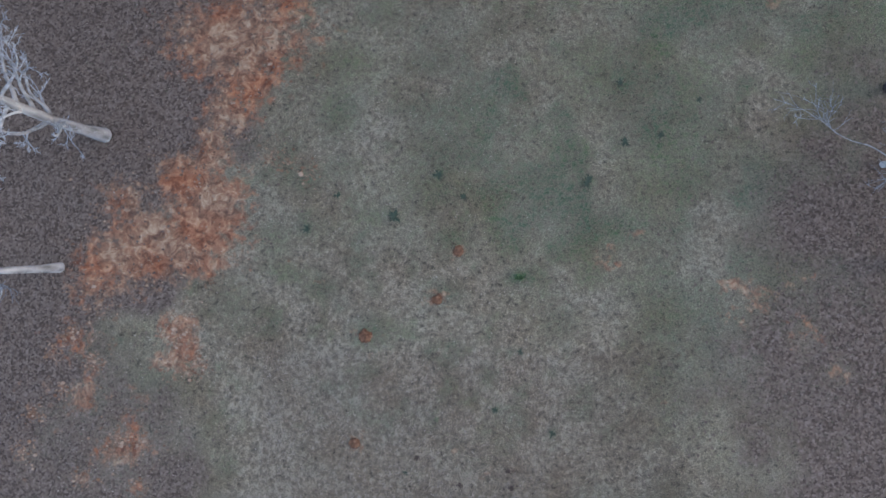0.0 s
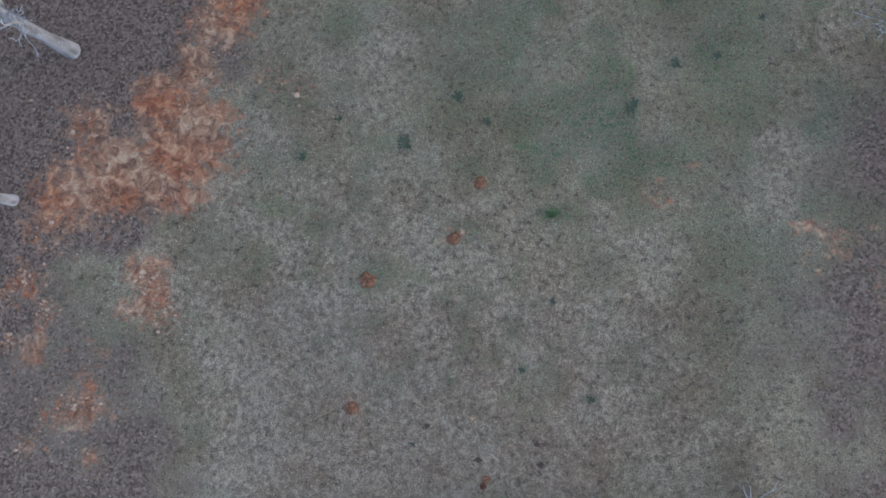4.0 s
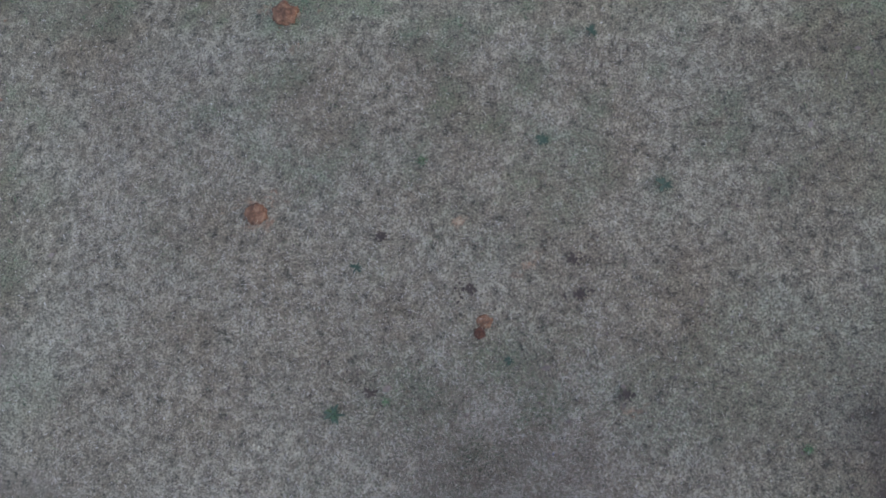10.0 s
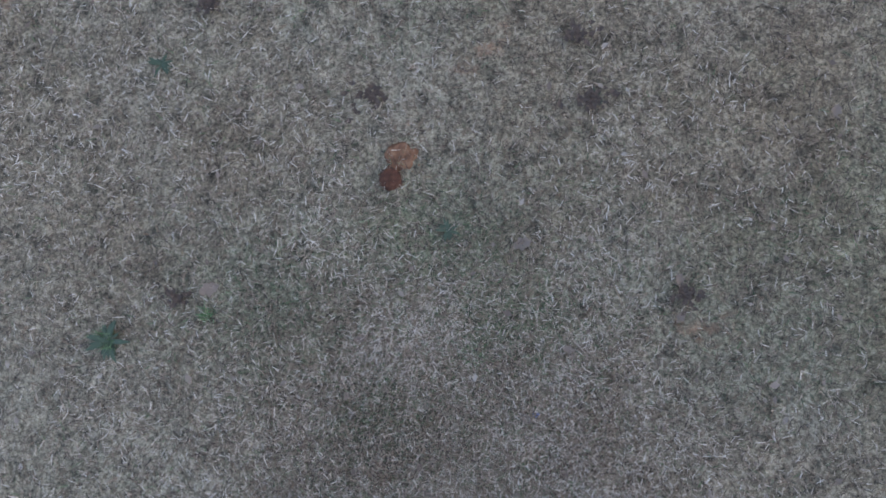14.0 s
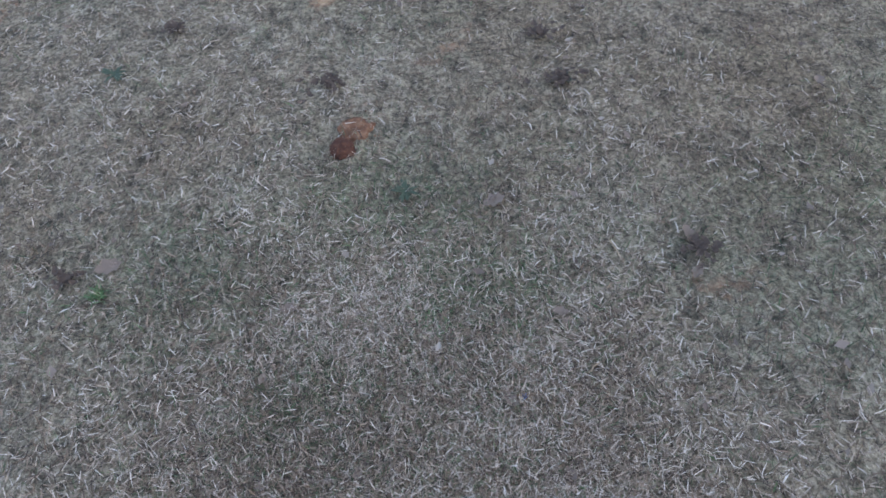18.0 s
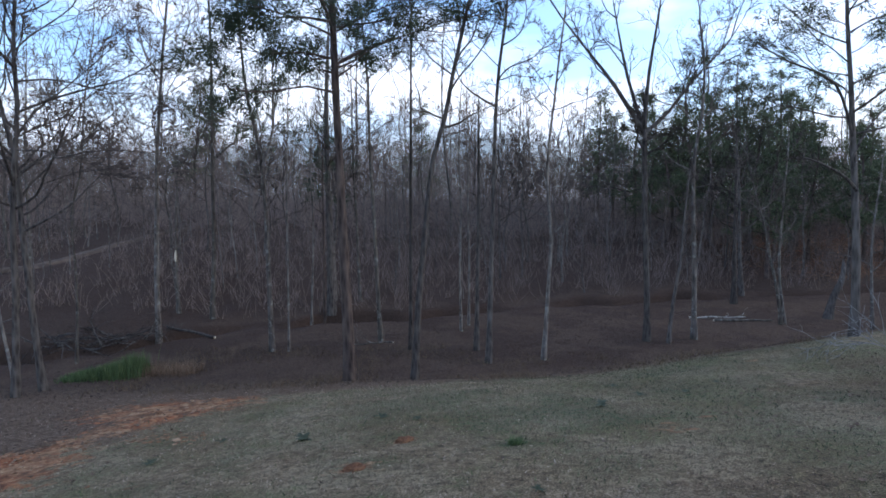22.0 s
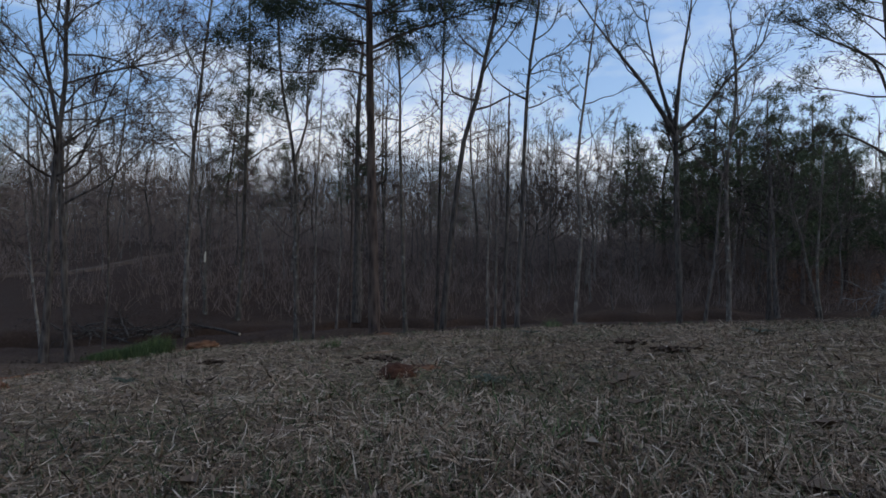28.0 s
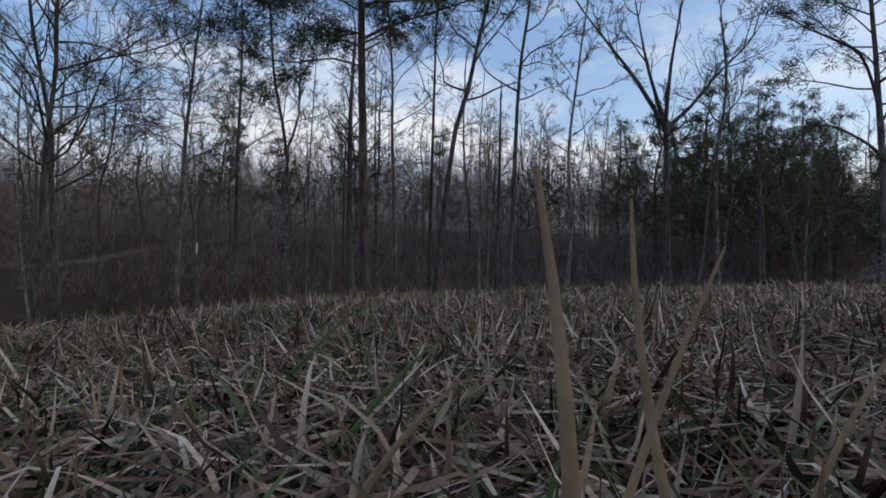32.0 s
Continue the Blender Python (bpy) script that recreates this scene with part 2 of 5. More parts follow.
def simple_material(name, stops, scale, rough=0.85, bump_d=0.01, island=False):
    m, n, l, p = mat(name)
    co = n.new("ShaderNodeTexCoord").outputs["Object"]
    nz = noise_tex(n, l, scale, 5, 0.65, co)
    r = ramp(n, stops)
    if island:
        g = n.new("ShaderNodeNewGeometry")
        l.new(math_node(n, l, "ADD", math_node(n, l, "MULTIPLY", g.outputs["Random Per Island"], 0.7), math_node(n, l, "MULTIPLY", nz.outputs[0], 0.3)), r.inputs[0])
    else:
        l.new(nz.outputs[0], r.inputs[0])
    l.new(r.outputs[0], p.inputs["Base Color"])
    p.inputs["Roughness"].default_value = rough
    p.inputs["Specular IOR Level"].default_value = 0.2
    bump(n, l, nz.outputs[0], p, 0.6, bump_d)
    return m


GROUND, GRASS = ground_material(), grass_material()
BARK_GREY = bark_material("grey_hardwood_bark", (0.044, 0.038, 0.034), (0.17, 0.152, 0.138), 9, 0.4)
BARK_DARK = bark_material("dark_oak_bark", (0.028, 0.024, 0.022), (0.11, 0.098, 0.09), 10)
# Pale bark; on trees seen from above the sky's light is in the colour.
BARK_PALE_SKYLIT = bark_material("pale_and_sky_lightened_bark", (0.13, 0.12, 0.11), (0.40, 0.38, 0.35), 5, 0.5)
BARK_PINE = bark_material("pine_plate_bark", (0.030, 0.023, 0.021), (0.125, 0.095, 0.082), 7)
TWIG = bark_material("grey_brown_twigs", (0.055, 0.045, 0.041), (0.14, 0.116, 0.104), 14)
BARK_WOOD = bark_material("greyish_wood_bark", (0.045, 0.039, 0.034), (0.135, 0.120, 0.104), 6, 0.35)
# Lightened twig copy: skylight from above is put into the colour.
TWIG_SKYLIT = bark_material("sky_lightened_twigs", (0.12, 0.12, 0.12), (0.30, 0.30, 0.30), 14)
BRUSH = bark_material("brown_brush_stems", (0.094, 0.071, 0.062), (0.21, 0.163, 0.142), 12)
TWIG_DARK = bark_material("dark_twigs", (0.018, 0.014, 0.012), (0.055, 0.045, 0.038), 14)
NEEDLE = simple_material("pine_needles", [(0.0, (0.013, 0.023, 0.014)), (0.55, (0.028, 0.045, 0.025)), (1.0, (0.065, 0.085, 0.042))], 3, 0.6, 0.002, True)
# Brighter needle copy for far pines; the sun on them is in the colour.
FAR_NEEDLE = simple_material("pine_needles_sun_in_colour", [(0.0, (0.020, 0.032, 0.018)), (0.5, (0.050, 0.068, 0.033)), (1.0, (0.11, 0.13, 0.06))], 3, 0.6, 0.002, True)
CLAY = simple_material("crumbly_red_clay", [(0.3, (0.045, 0.019, 0.010)), (0.5, (0.098, 0.044, 0.022)), (0.72, (0.18, 0.092, 0.05))], 24, 0.95, 0.02)
CLAY_WET = simple_material("damp_red_clay", [(0.3, (0.024, 0.009, 0.005)), (0.55, (0.054, 0.020, 0.010)), (0.75, (0.095, 0.038, 0.020))], 45, 0.9, 0.01)
CLOD = simple_material("clay_clods", [(0.0, (0.085, 0.040, 0.022)), (0.5, (0.17, 0.092, 0.052)), (1.0, (0.33, 0.225, 0.15))], 12, 0.95, 0.01, True)
LEAF = simple_material("dead_oak_leaves", [(0.0, (0.060, 0.040, 0.028)), (0.45, (0.098, 0.067, 0.048)), (0.85, (0.135, 0.096, 0.071)), (1.0, (0.19, 0.14, 0.105))], 40, 0.8, 0.003, True)
WEED = simple_material("weed_leaves", [(0.0, (0.014, 0.019, 0.011)), (0.6, (0.032, 0.041, 0.022)), (1.0, (0.06, 0.074, 0.038))], 30, 0.6, 0.002, True)
LUSH = simple_material("lush_green_blades", [(0.0, (0.028, 0.052, 0.020)), (0.6, (0.072, 0.115, 0.045)), (1.0, (0.16, 0.20, 0.085))], 8, 0.6, 0.002, True)
SAWN = simple_material("weathered_pale_wood", [(0.3, (0.30, 0.26, 0.20)), (0.7, (0.56, 0.51, 0.42))], 18, 0.85, 0.004)
TRACK = simple_material("worn_dirt_track", [(0.3, (0.048, 0.034, 0.026)), (0.55, (0.085, 0.060, 0.045)), (0.8, (0.125, 0.092, 0.07))], 3, 0.95, 0.03)
STRAW = simple_material("brown_dry_stalk", [(0.3, (0.13, 0.085, 0.05)), (0.7, (0.27, 0.20, 0.13))], 60, 0.8, 0.001)
# Real matted clumps, and a darker leaf copy carrying the wood's shade in colour.
MOULD_SHADE_LEAF = simple_material("matted_and_shade_darkened_leaves", [(0.0, (0.024, 0.015, 0.011)), (0.6, (0.058, 0.038, 0.027)), (1.0, (0.12, 0.085, 0.06))], 40, 0.85, 0.002, True)
PALE_LEAF = simple_material("bleached_dead_leaves", [(0.0, (0.08, 0.055, 0.04)), (0.6, (0.16, 0.12, 0.09)), (1.0, (0.28, 0.23, 0.18))], 40, 0.8, 0.002, True)
BARE_WOOD = simple_material("bare_split_wood", [(0.3, (0.45, 0.40, 0.31)), (0.7, (0.70, 0.65, 0.54))], 18, 0.8, 0.004)
BLUE = simple_material("blue_plastic", [(0.3, (0.06, 0.09, 0.2)), (0.7, (0.11, 0.15, 0.3))], 60, 0.5, 0.001)

# ---- helpers for building ----


def part(name, verts, faces, material, parent=None, label="", smooth=True):
    me = bpy.data.meshes.new(name)
    me.from_pydata([tuple(v) for v in verts], [], faces)
    me.materials.append(material)
    if smooth:
        me.polygons.foreach_set("use_smooth", [True] * len(me.polygons))
    ob = new(name, me)
    if parent is not None:
        ob.parent = parent
    return tagged(ob, label)


def thing(name, place, label, category, group=""):
    ob = new(name)
    ob.empty_display_size = 0.2
    ob.location = place
    return tagged(ob, label, category, group)


def sstep(a, b, x):
    t = np.clip((x - a) / (b - a), 0, 1)
    return t * t * (3 - 2 * t)


def soft(x, k):
    return np.logaddexp(0, np.asarray(x, float) / k) * k


def creek_y(x):
    return 0.25 * np.sin(1.3 * x) + 0.15 * np.sin(2.9 * x + 1) + np.interp(x, [-40, -16, -10, -7, -3, 0, 4, 10, 20, 40], [14, 16.5, 18.5, 21.5, 23, 23.6, 25, 26.5, 28, 30])


def rise(x, y):
    """The lie of the land: a lawn falling to a wooded bottom with a creek, and the slope beyond it."""
    x, y = np.asarray(x, float), np.asarray(y, float)
    u = soft(y - 0.8, 0.35)
    z = -0.06 * u - 0.009 * u * u
    z = z - 0.135 * soft(-(x + 0.1), 0.25) * (1 - 0.95 * sstep(3, 16, y)) + 0.03 * soft(x - 0.4, 0.3) * sstep(9, 3, y)
    z = z + 0.13 * soft(x - 3, 0.6) * sstep(7, 13, y)
    z = z + 0.02 * np.clip(x, -1.5, 7) * sstep(2, 4.5, y) * sstep(14, 10, y)
    z = z + 0.09 * np.exp(-(((x + 1.9) / 1.3) ** 2) - ((y - 4.6) / 1.4) ** 2)
    z = np.logaddexp(z / 0.12, -2.62 / 0.12) * 0.12
    d = y - creek_y(x)
    cut = 0.45 + 0.55 * np.sin(0.9 * x + 1.1) * np.sin(0.37 * x)
    z = z - 0.75 * cut * np.exp(-((d / 0.42) ** 2)) + 0.28 * cut * sstep(0.2, 0.45, d) * sstep(5, 1, d)
    s, top = soft(d - 1.2, 0.5), 5.0 - 0.8 * np.tanh(x / 25)
    return z + top * (1 - np.exp(-0.18 * s / top))


def lattice(x, y, seed):
    """Smooth noise from 0 to 1 on arrays."""
    def h(i, j):
        k = (i * 374761393 + j * 668265263 + seed * 1442695041) & 0xFFFFFFFF
        k = ((k ^ (k >> 13)) * 1274126177) & 0xFFFFFFFF
        return ((k ^ (k >> 16)) & 0xFFFF) / 65535.0
    x, y = np.asarray(x, float), np.asarray(y, float)
    i, j = np.floor(x).astype(np.int64), np.floor(y).astype(np.int64)
    u, v = x - i, y - j
    u, v = u * u * (3 - 2 * u), v * v * (3 - 2 * v)
    return (h(i, j) * (1 - u) + h(i + 1, j) * u) * (1 - v) + (h(i, j + 1) * (1 - u) + h(i + 1, j + 1) * u) * v


def fractal(x, y, seed, scale=1.0):
    return 0.5 * lattice(x * scale, y * scale, seed) + 0.3 * lattice(x * scale * 2.1, y * scale * 2.1, seed + 1) + 0.2 * lattice(x * scale * 4.3, y * scale * 4.3, seed + 2)


# bare red clay washed out along the foot of the lawn: x, y, half widths, strength
CLAY_BANK = [
    (-4.35, 10.15, 1.35, 0.89, 0.9),
    (-3.48, 10.70, 0.68, 0.52, 0.7),
    (-4.08, 9.38, 0.78, 0.60, 0.8),
    (-4.39, 8.73, 0.56, 0.58, 0.8),
    (-4.73, 7.91, 0.44, 0.57, 0.8),
    (-5.19, 7.43, 0.61, 0.50, 0.9),
    (-4.76, 6.73, 0.71, 0.87, 1),
    (-5.57, 6.17, 1.21, 0.65, 1),
    (-6.49, 5.84, 0.79, 0.65, 0.8),
    (-6.41, 6.92, 0.56, 0.55, 0.7),
    (-6.92, 5.21, 0.57, 0.43, 0.5),
    (-5.19, 5.94, 0.88, 0.43, 0.9),
    (-2.96, 7.50, 0.27, 0.22, 0.3),
    (-3.57, 7.79, 0.43, 0.28, 0.4),
]
# small worn spots of clay in the turf
CLAY_SPOTS = [
    (-0.05, 1.84, 0.13, 0.12, 0.5), (0.32, 2.28, 0.14, 0.12, 0.4), (1.1, 1.2, 0.12, 0.1, 0.4),
    (-7.26, 4.52, 0.20, 0.15, 0.55), (-6.84, 4.02, 0.22, 0.17, 0.50), (-7.93, 3.03, 0.25, 0.19, 0.50), (-7.41, 3.50, 0.20, 0.15, 0.45), (-8.10, 2.37, 0.25, 0.19, 0.50), (-6.86, 1.97, 0.25, 0.19, 0.50), (-6.09, 2.59, 0.28, 0.21, 0.75), (-5.89, 1.82, 0.25, 0.19, 0.50), (-7.64, 4.21, 0.20, 0.15, 0.45), (-5.12, 4.45, 0.30, 0.22, 0.70), (-4.94, 3.95, 0.30, 0.22, 0.50),
    (4.63, 5.50, 0.22, 0.17, 0.60), (5.06, 5.45, 0.20, 0.15, 0.50), (4.66, 4.83, 0.18, 0.14, 0.50), (5.50, 5.50, 0.16, 0.12, 0.45), (6.15, 3.99, 0.18, 0.14, 0.55), (5.83, 10.68, 0.12, 0.09, 0.70), (3.25, 3.49, 0.10, 0.08, 0.60), (2.46, 5.94, 0.30, 0.22, 0.50), (2.98, 6.34, 0.12, 0.09, 0.60), (-2.85, 7.34, 0.25, 0.19, 0.35), (-2.52, 5.49, 0.16, 0.12, 0.40), (-0.23, 2.65, 0.10, 0.08, 0.50),
    (-5.25, 4.64, 0.41, 0.29, 0.8),
    (-5.23, 4.12, 0.49, 0.33, 0.7),
    (-6.05, 2.64, 0.49, 0.37, 0.7),
    (-7.28, 4.42, 0.68, 0.48, 0.5),
    (-7.41, 3.48, 0.79, 0.51, 0.3),
    (-7.71, 2.77, 0.56, 0.51, 0.3),
    (-2.52, 5.49, 0.19, 0.12, 0.4),
    (2.50, 5.93, 0.24, 0.16, 0.5),
    (4.88, 5.46, 0.49, 0.29, 0.5),
    (5.59, 5.53, 0.39, 0.24, 0.4),
    (4.63, 4.92, 0.38, 0.28, 0.4),
    (6.25, 4.00, 0.22, 0.19, 0.5),
    (5.84, 10.78, 0.15, 0.15, 0.6),
    (3.05, 6.34, 0.08, 0.08, 0.9),
    (3.29, 3.49, 0.08, 0.08, 0.8),
    (-1.64, 4.07, 0.29, 0.19, 0.2),
    (-6.31, 2.43, 0.41, 0.41, 0.55), (-6.98, 3.45, 0.49, 0.41, 0.55), (-5.94, 3.38, 0.33, 0.33, 0.45), (4.99, 5.29, 0.32, 0.37, 0.55), (5.77, 4.61, 0.29, 0.33, 0.5),
]
# patches where the turf is still green
GREEN_SPOTS = [
    (2.91, 9.15, 0.35, 0.30, 0.80), (2.78, 7.94, 0.20, 0.20, 0.70), (0.85, 7.10, 0.90, 0.60, 0.55), (-1.68, 6.65, 0.40, 0.20, 0.60), (-2.33, 7.55, 0.40, 0.30, 0.45), (-2.17, 9.64, 0.60, 0.40, 0.60), (2.74, 6.59, 0.50, 0.35, 0.60), (-2.92, 6.45, 0.20, 0.15, 0.70), (1.06, 5.60, 0.20, 0.15, 1.00),
    (-4.23, 2.27, 0.20, 0.20, 0.50), (6.84, 4.36, 0.25, 0.35, 0.90), (6.01, 4.88, 0.20, 0.20, 0.70), (1.58, 4.82, 0.40, 0.30, 0.45), (-0.67, 9.61, 0.70, 0.30, 0.50), (-1.74, 4.52, 0.22, 0.18, 0.70), (-0.26, 6.29, 0.25, 0.20, 0.70), (1.83, 6.19, 0.50, 0.30, 0.50),
    (-2.20, 9.41, 0.98, 0.60, 0.4),
    (2.72, 9.33, 1.13, 0.84, 0.6),
    (0.99, 8.11, 0.83, 0.67, 0.4),
    (2.99, 6.52, 0.90, 0.52, 0.6),
    (0.90, 5.59, 0.22, 0.14, 1),
    (-0.26, 6.25, 0.40, 0.25, 0.6),
    (1.37, 6.51, 1.20, 0.73, 0.4),
    (1.15, 5.32, 0.59, 0.39, 0.3),
    (6.07, 4.94, 0.38, 0.29, 0.5),
    (6.94, 4.29, 0.37, 0.37, 0.8),
    (-2.74, 6.43, 0.42, 0.32, 0.3),
    (-0.05, 10.24, 1.75, 0.64, 0.3),
    (-0.11, 0.86, 0.20, 0.16, 0.5), (0.38, 1.23, 0.24, 0.16, 0.5), (0.09, 1.55, 0.32, 0.20, 0.45), (-0.55, 1.30, 0.32, 0.24, 0.4),
    (-2.95, 7.38, 0.29, 0.24, 0.7), (-2.60, 5.38, 0.28, 0.16, 0.7), (-1.61, 4.66, 0.33, 0.24, 0.7), (-0.42, 5.30, 0.32, 0.20, 0.6), (2.68, 6.46, 0.73, 0.41, 0.75), (4.92, 4.51, 0.41, 0.33, 0.5),
    (-2.34, 8.69, 0.41, 0.49, 0.7), (-3.47, 6.28, 0.29, 0.41, 0.5), (-4.24, 5.11, 0.41, 0.41, 0.4), (-5.66, 3.66, 0.66, 0.33, 0.5),
]
# dark green weeds
DARK_TUFTS = [
    (-0.51, 7.42, 0.11, 0.11, 1),
    (2.17, 7.27, 0.16, 0.15, 1),
    (2.87, 9.16, 0.10, 0.11, 1),
    (-1.28, 6.66, 0.31, 0.17, 0.5),
    (2.89, 8.02, 0.11, 0.11, 0.7),
    (0.45, 3.36, 0.07, 0.07, 0.9),
    (1.41, 2.96, 0.08, 0.08, 0.8),
    (-0.05, 7.02, 0.08, 0.08, 0.6),
    (3.54, 8.16, 0.08, 0.09, 0.5),
    (-2.34, 7.06, 0.08, 0.08, 0.5),
    (-2.89, 6.45, 0.10, 0.10, 0.5),
    (4.29, 8.83, 0.07, 0.07, 0.5),
    (0.88, 4.31, 0.07, 0.07, 0.4),
]
MOUNDS = [(-1.77, 4.56, 0.17, 0.045), (-0.53, 5.19, 0.19, 0.05), (-0.15, 6.04, 0.18, 0.06), (-1.94, 2.74, 0.18, 0.04), (-0.24, 2.61, 0.08, 0.015)]


MULCH = [(3.05, 1.03, 0.35, 0.30, 0.75), (2.96, 0.62, 0.18, 0.13, 1), (3.45, 1.19, 0.49, 0.41, 0.6)]


def spots(x, y, rows, soften=1.0):
    out = np.zeros_like(x)
    for cx, cy, rx, ry, s in rows:
        d = ((x - cx) / rx) ** 2 + ((y - cy) / ry) ** 2
        out = np.maximum(out, s * np.exp(-0.7 * d * soften))
    return out


def cover(x, y):
    """Clay, leaf litter and green turf, each 0 to 1."""
    x, y = np.asarray(x, float), np.asarray(y, float)
    wob = (fractal(x, y, 3, 0.9) - 0.5)
    clay = np.maximum(spots(x, y, CLAY_BANK), spots(x, y, CLAY_SPOTS))
    clay = np.maximum(clay, spots(x, y, [(a, b, r * 1.3, r * 0.9, 0.66) for a, b, r, _ in MOUNDS]))
    clay = np.maximum(clay, 0.42 * sstep(27, 31, y) * sstep(10, 22, x))
    left = np.interp(y, [-2.3, 2.2, 3.4, 4.7, 5.6, 6.8, 8.4, 9.9, 11.4], [-8.5, -7.4, -6.7, -6.2, -4.9, -4.6, -4.1, -3.4, -2.7])
    right = np.interp(y, [-3.1, 0.2, 1.9, 4.4, 6.8, 8.6, 10.2, 11.8], [2.6, 3.6, 4.6, 5.0, 5.7, 6.6, 7.9, 11.4])
    far = 11.6 + 0.42 * np.maximum(x, 0)
    litter = np.maximum(sstep(1.3, -1.3, x - left - 2.6 * wob), 0.7 * sstep(-2.8, 1.8, x - right + 4 * wob))
    litter = np.maximum(litter, sstep(-1.9, 1.3, y - far + 3.0 * wob))
    litter = np.maximum(litter, 0.5 * sstep(1.8, 4.0, x - 0.6 * y + 2.0 * wob) * sstep(3.0, 0.5, y))
    thin = np.interp(y, [-2.3, 0.2, 1.0, 2.3, 3.5, 4.7, 6.0], [-3.2, -3.2, -3.5, -4.4, -5.2, -5.9, -6.5])
    litter = np.maximum(litter, 0.66 * sstep(1.2, -1.2, x - thin - 2.4 * wob))
    green = np.maximum(spots(x, y, GREEN_SPOTS), 0.9 * spots(x, y, DARK_TUFTS, 1.2))
    green = np.maximum(green, 0.22 * sstep(0.5, 0.72, fractal(x, y, 21, 0.75)))
    green = np.maximum(green, 0.75 * sstep(4.0, 6.4, y) * sstep(-3, 1, x) * sstep(0.34, 0.66, fractal(x, y, 33, 1.1)))
    green = np.maximum(green, 0.5 * sstep(0.52, 0.74, fractal(x, y, 55, 3.0)) * sstep(1.5, 4.0, y))
    green = np.maximum(green, 0.62 * sstep(1.4, 4.0, x) * sstep(2, 5, y) * sstep(0.24, 0.60, fractal(x, y, 37, 0.9)))
    return np.clip(clay, 0, 1), np.clip(litter * (1 - 0.6 * clay), 0, 1), np.clip(green, 0, 1)


def axis_steps(lo, hi, fine_lo, fine_hi, step):
    mid = np.arange(fine_lo, fine_hi + step / 2, step)
    below, above, s = [], [], step
    p = fine_lo
    while p > lo:
        s *= 1.16
        p -= s
        below.append(max(p, lo))
    p, s = fine_hi, step
    while p < hi:
        s *= 1.16
        p += s
        above.append(min(p, hi))
    return np.concatenate([below[::-1], mid, above])


def build_ground():
    xs, ys = axis_steps(-700, 700, -12, 13, 0.12), axis_steps(-300, 900, -3, 28, 0.12)
    gx, gy = np.meshgrid(xs, ys)
    gz = rise(gx, gy)
    clay, litter, green = cover(gx, gy)
    near = sstep(45, 20, np.hypot(gx, gy - 10))
    gz = gz + near * (0.05 * (fractal(gx, gy, 7, 1.3) - 0.5) + 0.035 * (fractal(gx, gy, 9, 5.0) - 0.5) * (0.4 + 2.2 * clay)) * sstep(0.3, 1.6, np.hypot(gx - 0.15, gy - 0.4))
    for mx, my, r, hgt in MOUNDS:
        gz = gz + hgt * 0.25 * np.exp(-((gx - mx) ** 2 + (gy - my) ** 2) / (r * 1.3) ** 2)
    gz = gz + sstep(20, 60, np.hypot(gx, gy)) * 0.6 * (fractal(gx, gy, 12, 0.12) - 0.5)
    me = bpy.data.meshes.new("ground")
    ny, nx = gx.shape
    me.vertices.add(nx * ny)
    me.vertices.foreach_set("co", np.stack([gx, gy, gz], -1).ravel())
    i = np.arange(nx * ny).reshape(ny, nx)
    quads = np.stack([i[:-1, :-1], i[:-1, 1:], i[1:, 1:], i[1:, :-1]], -1).reshape(-1, 4)
    me.loops.add(quads.size)
    me.loops.foreach_set("vertex_index", quads.ravel())
    me.polygons.add(len(quads))
    me.polygons.foreach_set("loop_start", np.arange(len(quads)) * 4)
    me.polygons.foreach_set("use_smooth", np.ones(len(quads), bool))
    me.update(calc_edges=True)
    a = me.attributes.new("cover", "FLOAT_COLOR", "POINT")
    a.data.foreach_set("color", np.stack([clay, litter, green, np.ones_like(clay)], -1).ravel())
    b = me.attributes.new("mould_and_shade", "FLOAT", "POINT")
    # Creek mud, darkened further for the shade under its cut bank.
    creek = 0.9 * np.exp(-(((gy - creek_y(gx)) / 0.5) ** 2))
    # Mulch spots and mud; past the lawn, tree shade is put into colour.
    b.data.foreach_set("value", np.clip(np.maximum(0.6 * sstep(0.3, 5.0, gy - creek_y(gx)), creek) + 0.7 * sstep(11.5, 15, gy) + 0.5 * sstep(0.45, 0.65, fractal(gx, gy, 44, 0.8)) * sstep(14, 18, gy) + spots(gx, gy, MULCH), 0, 1).ravel())
    me.materials.append(GROUND)
    tagged(new("ground", me), "dormant straw-coloured lawn falling to a leaf-strewn wooded bottom", "ground", kind="structure")
    return xs, ys, gz


XS, YS, GZ = build_ground()


def level(x, y):
    """The height of the built ground, by bilinear reading of its grid."""
    x, y = np.asarray(x, float), np.asarray(y, float)
    i = np.clip(np.searchsorted(XS, x) - 1, 0, len(XS) - 2)
    j = np.clip(np.searchsorted(YS, y) - 1, 0, len(YS) - 2)
    u, v = (x - XS[i]) / (XS[i + 1] - XS[i]), (y - YS[j]) / (YS[j + 1] - YS[j])
    return (GZ[j, i] * (1 - u) + GZ[j, i + 1] * u) * (1 - v) + (GZ[j + 1, i] * (1 - u) + GZ[j + 1, i + 1] * u) * v


def lv(x, y):
    return float(level(x, y))


# ---- trees ----


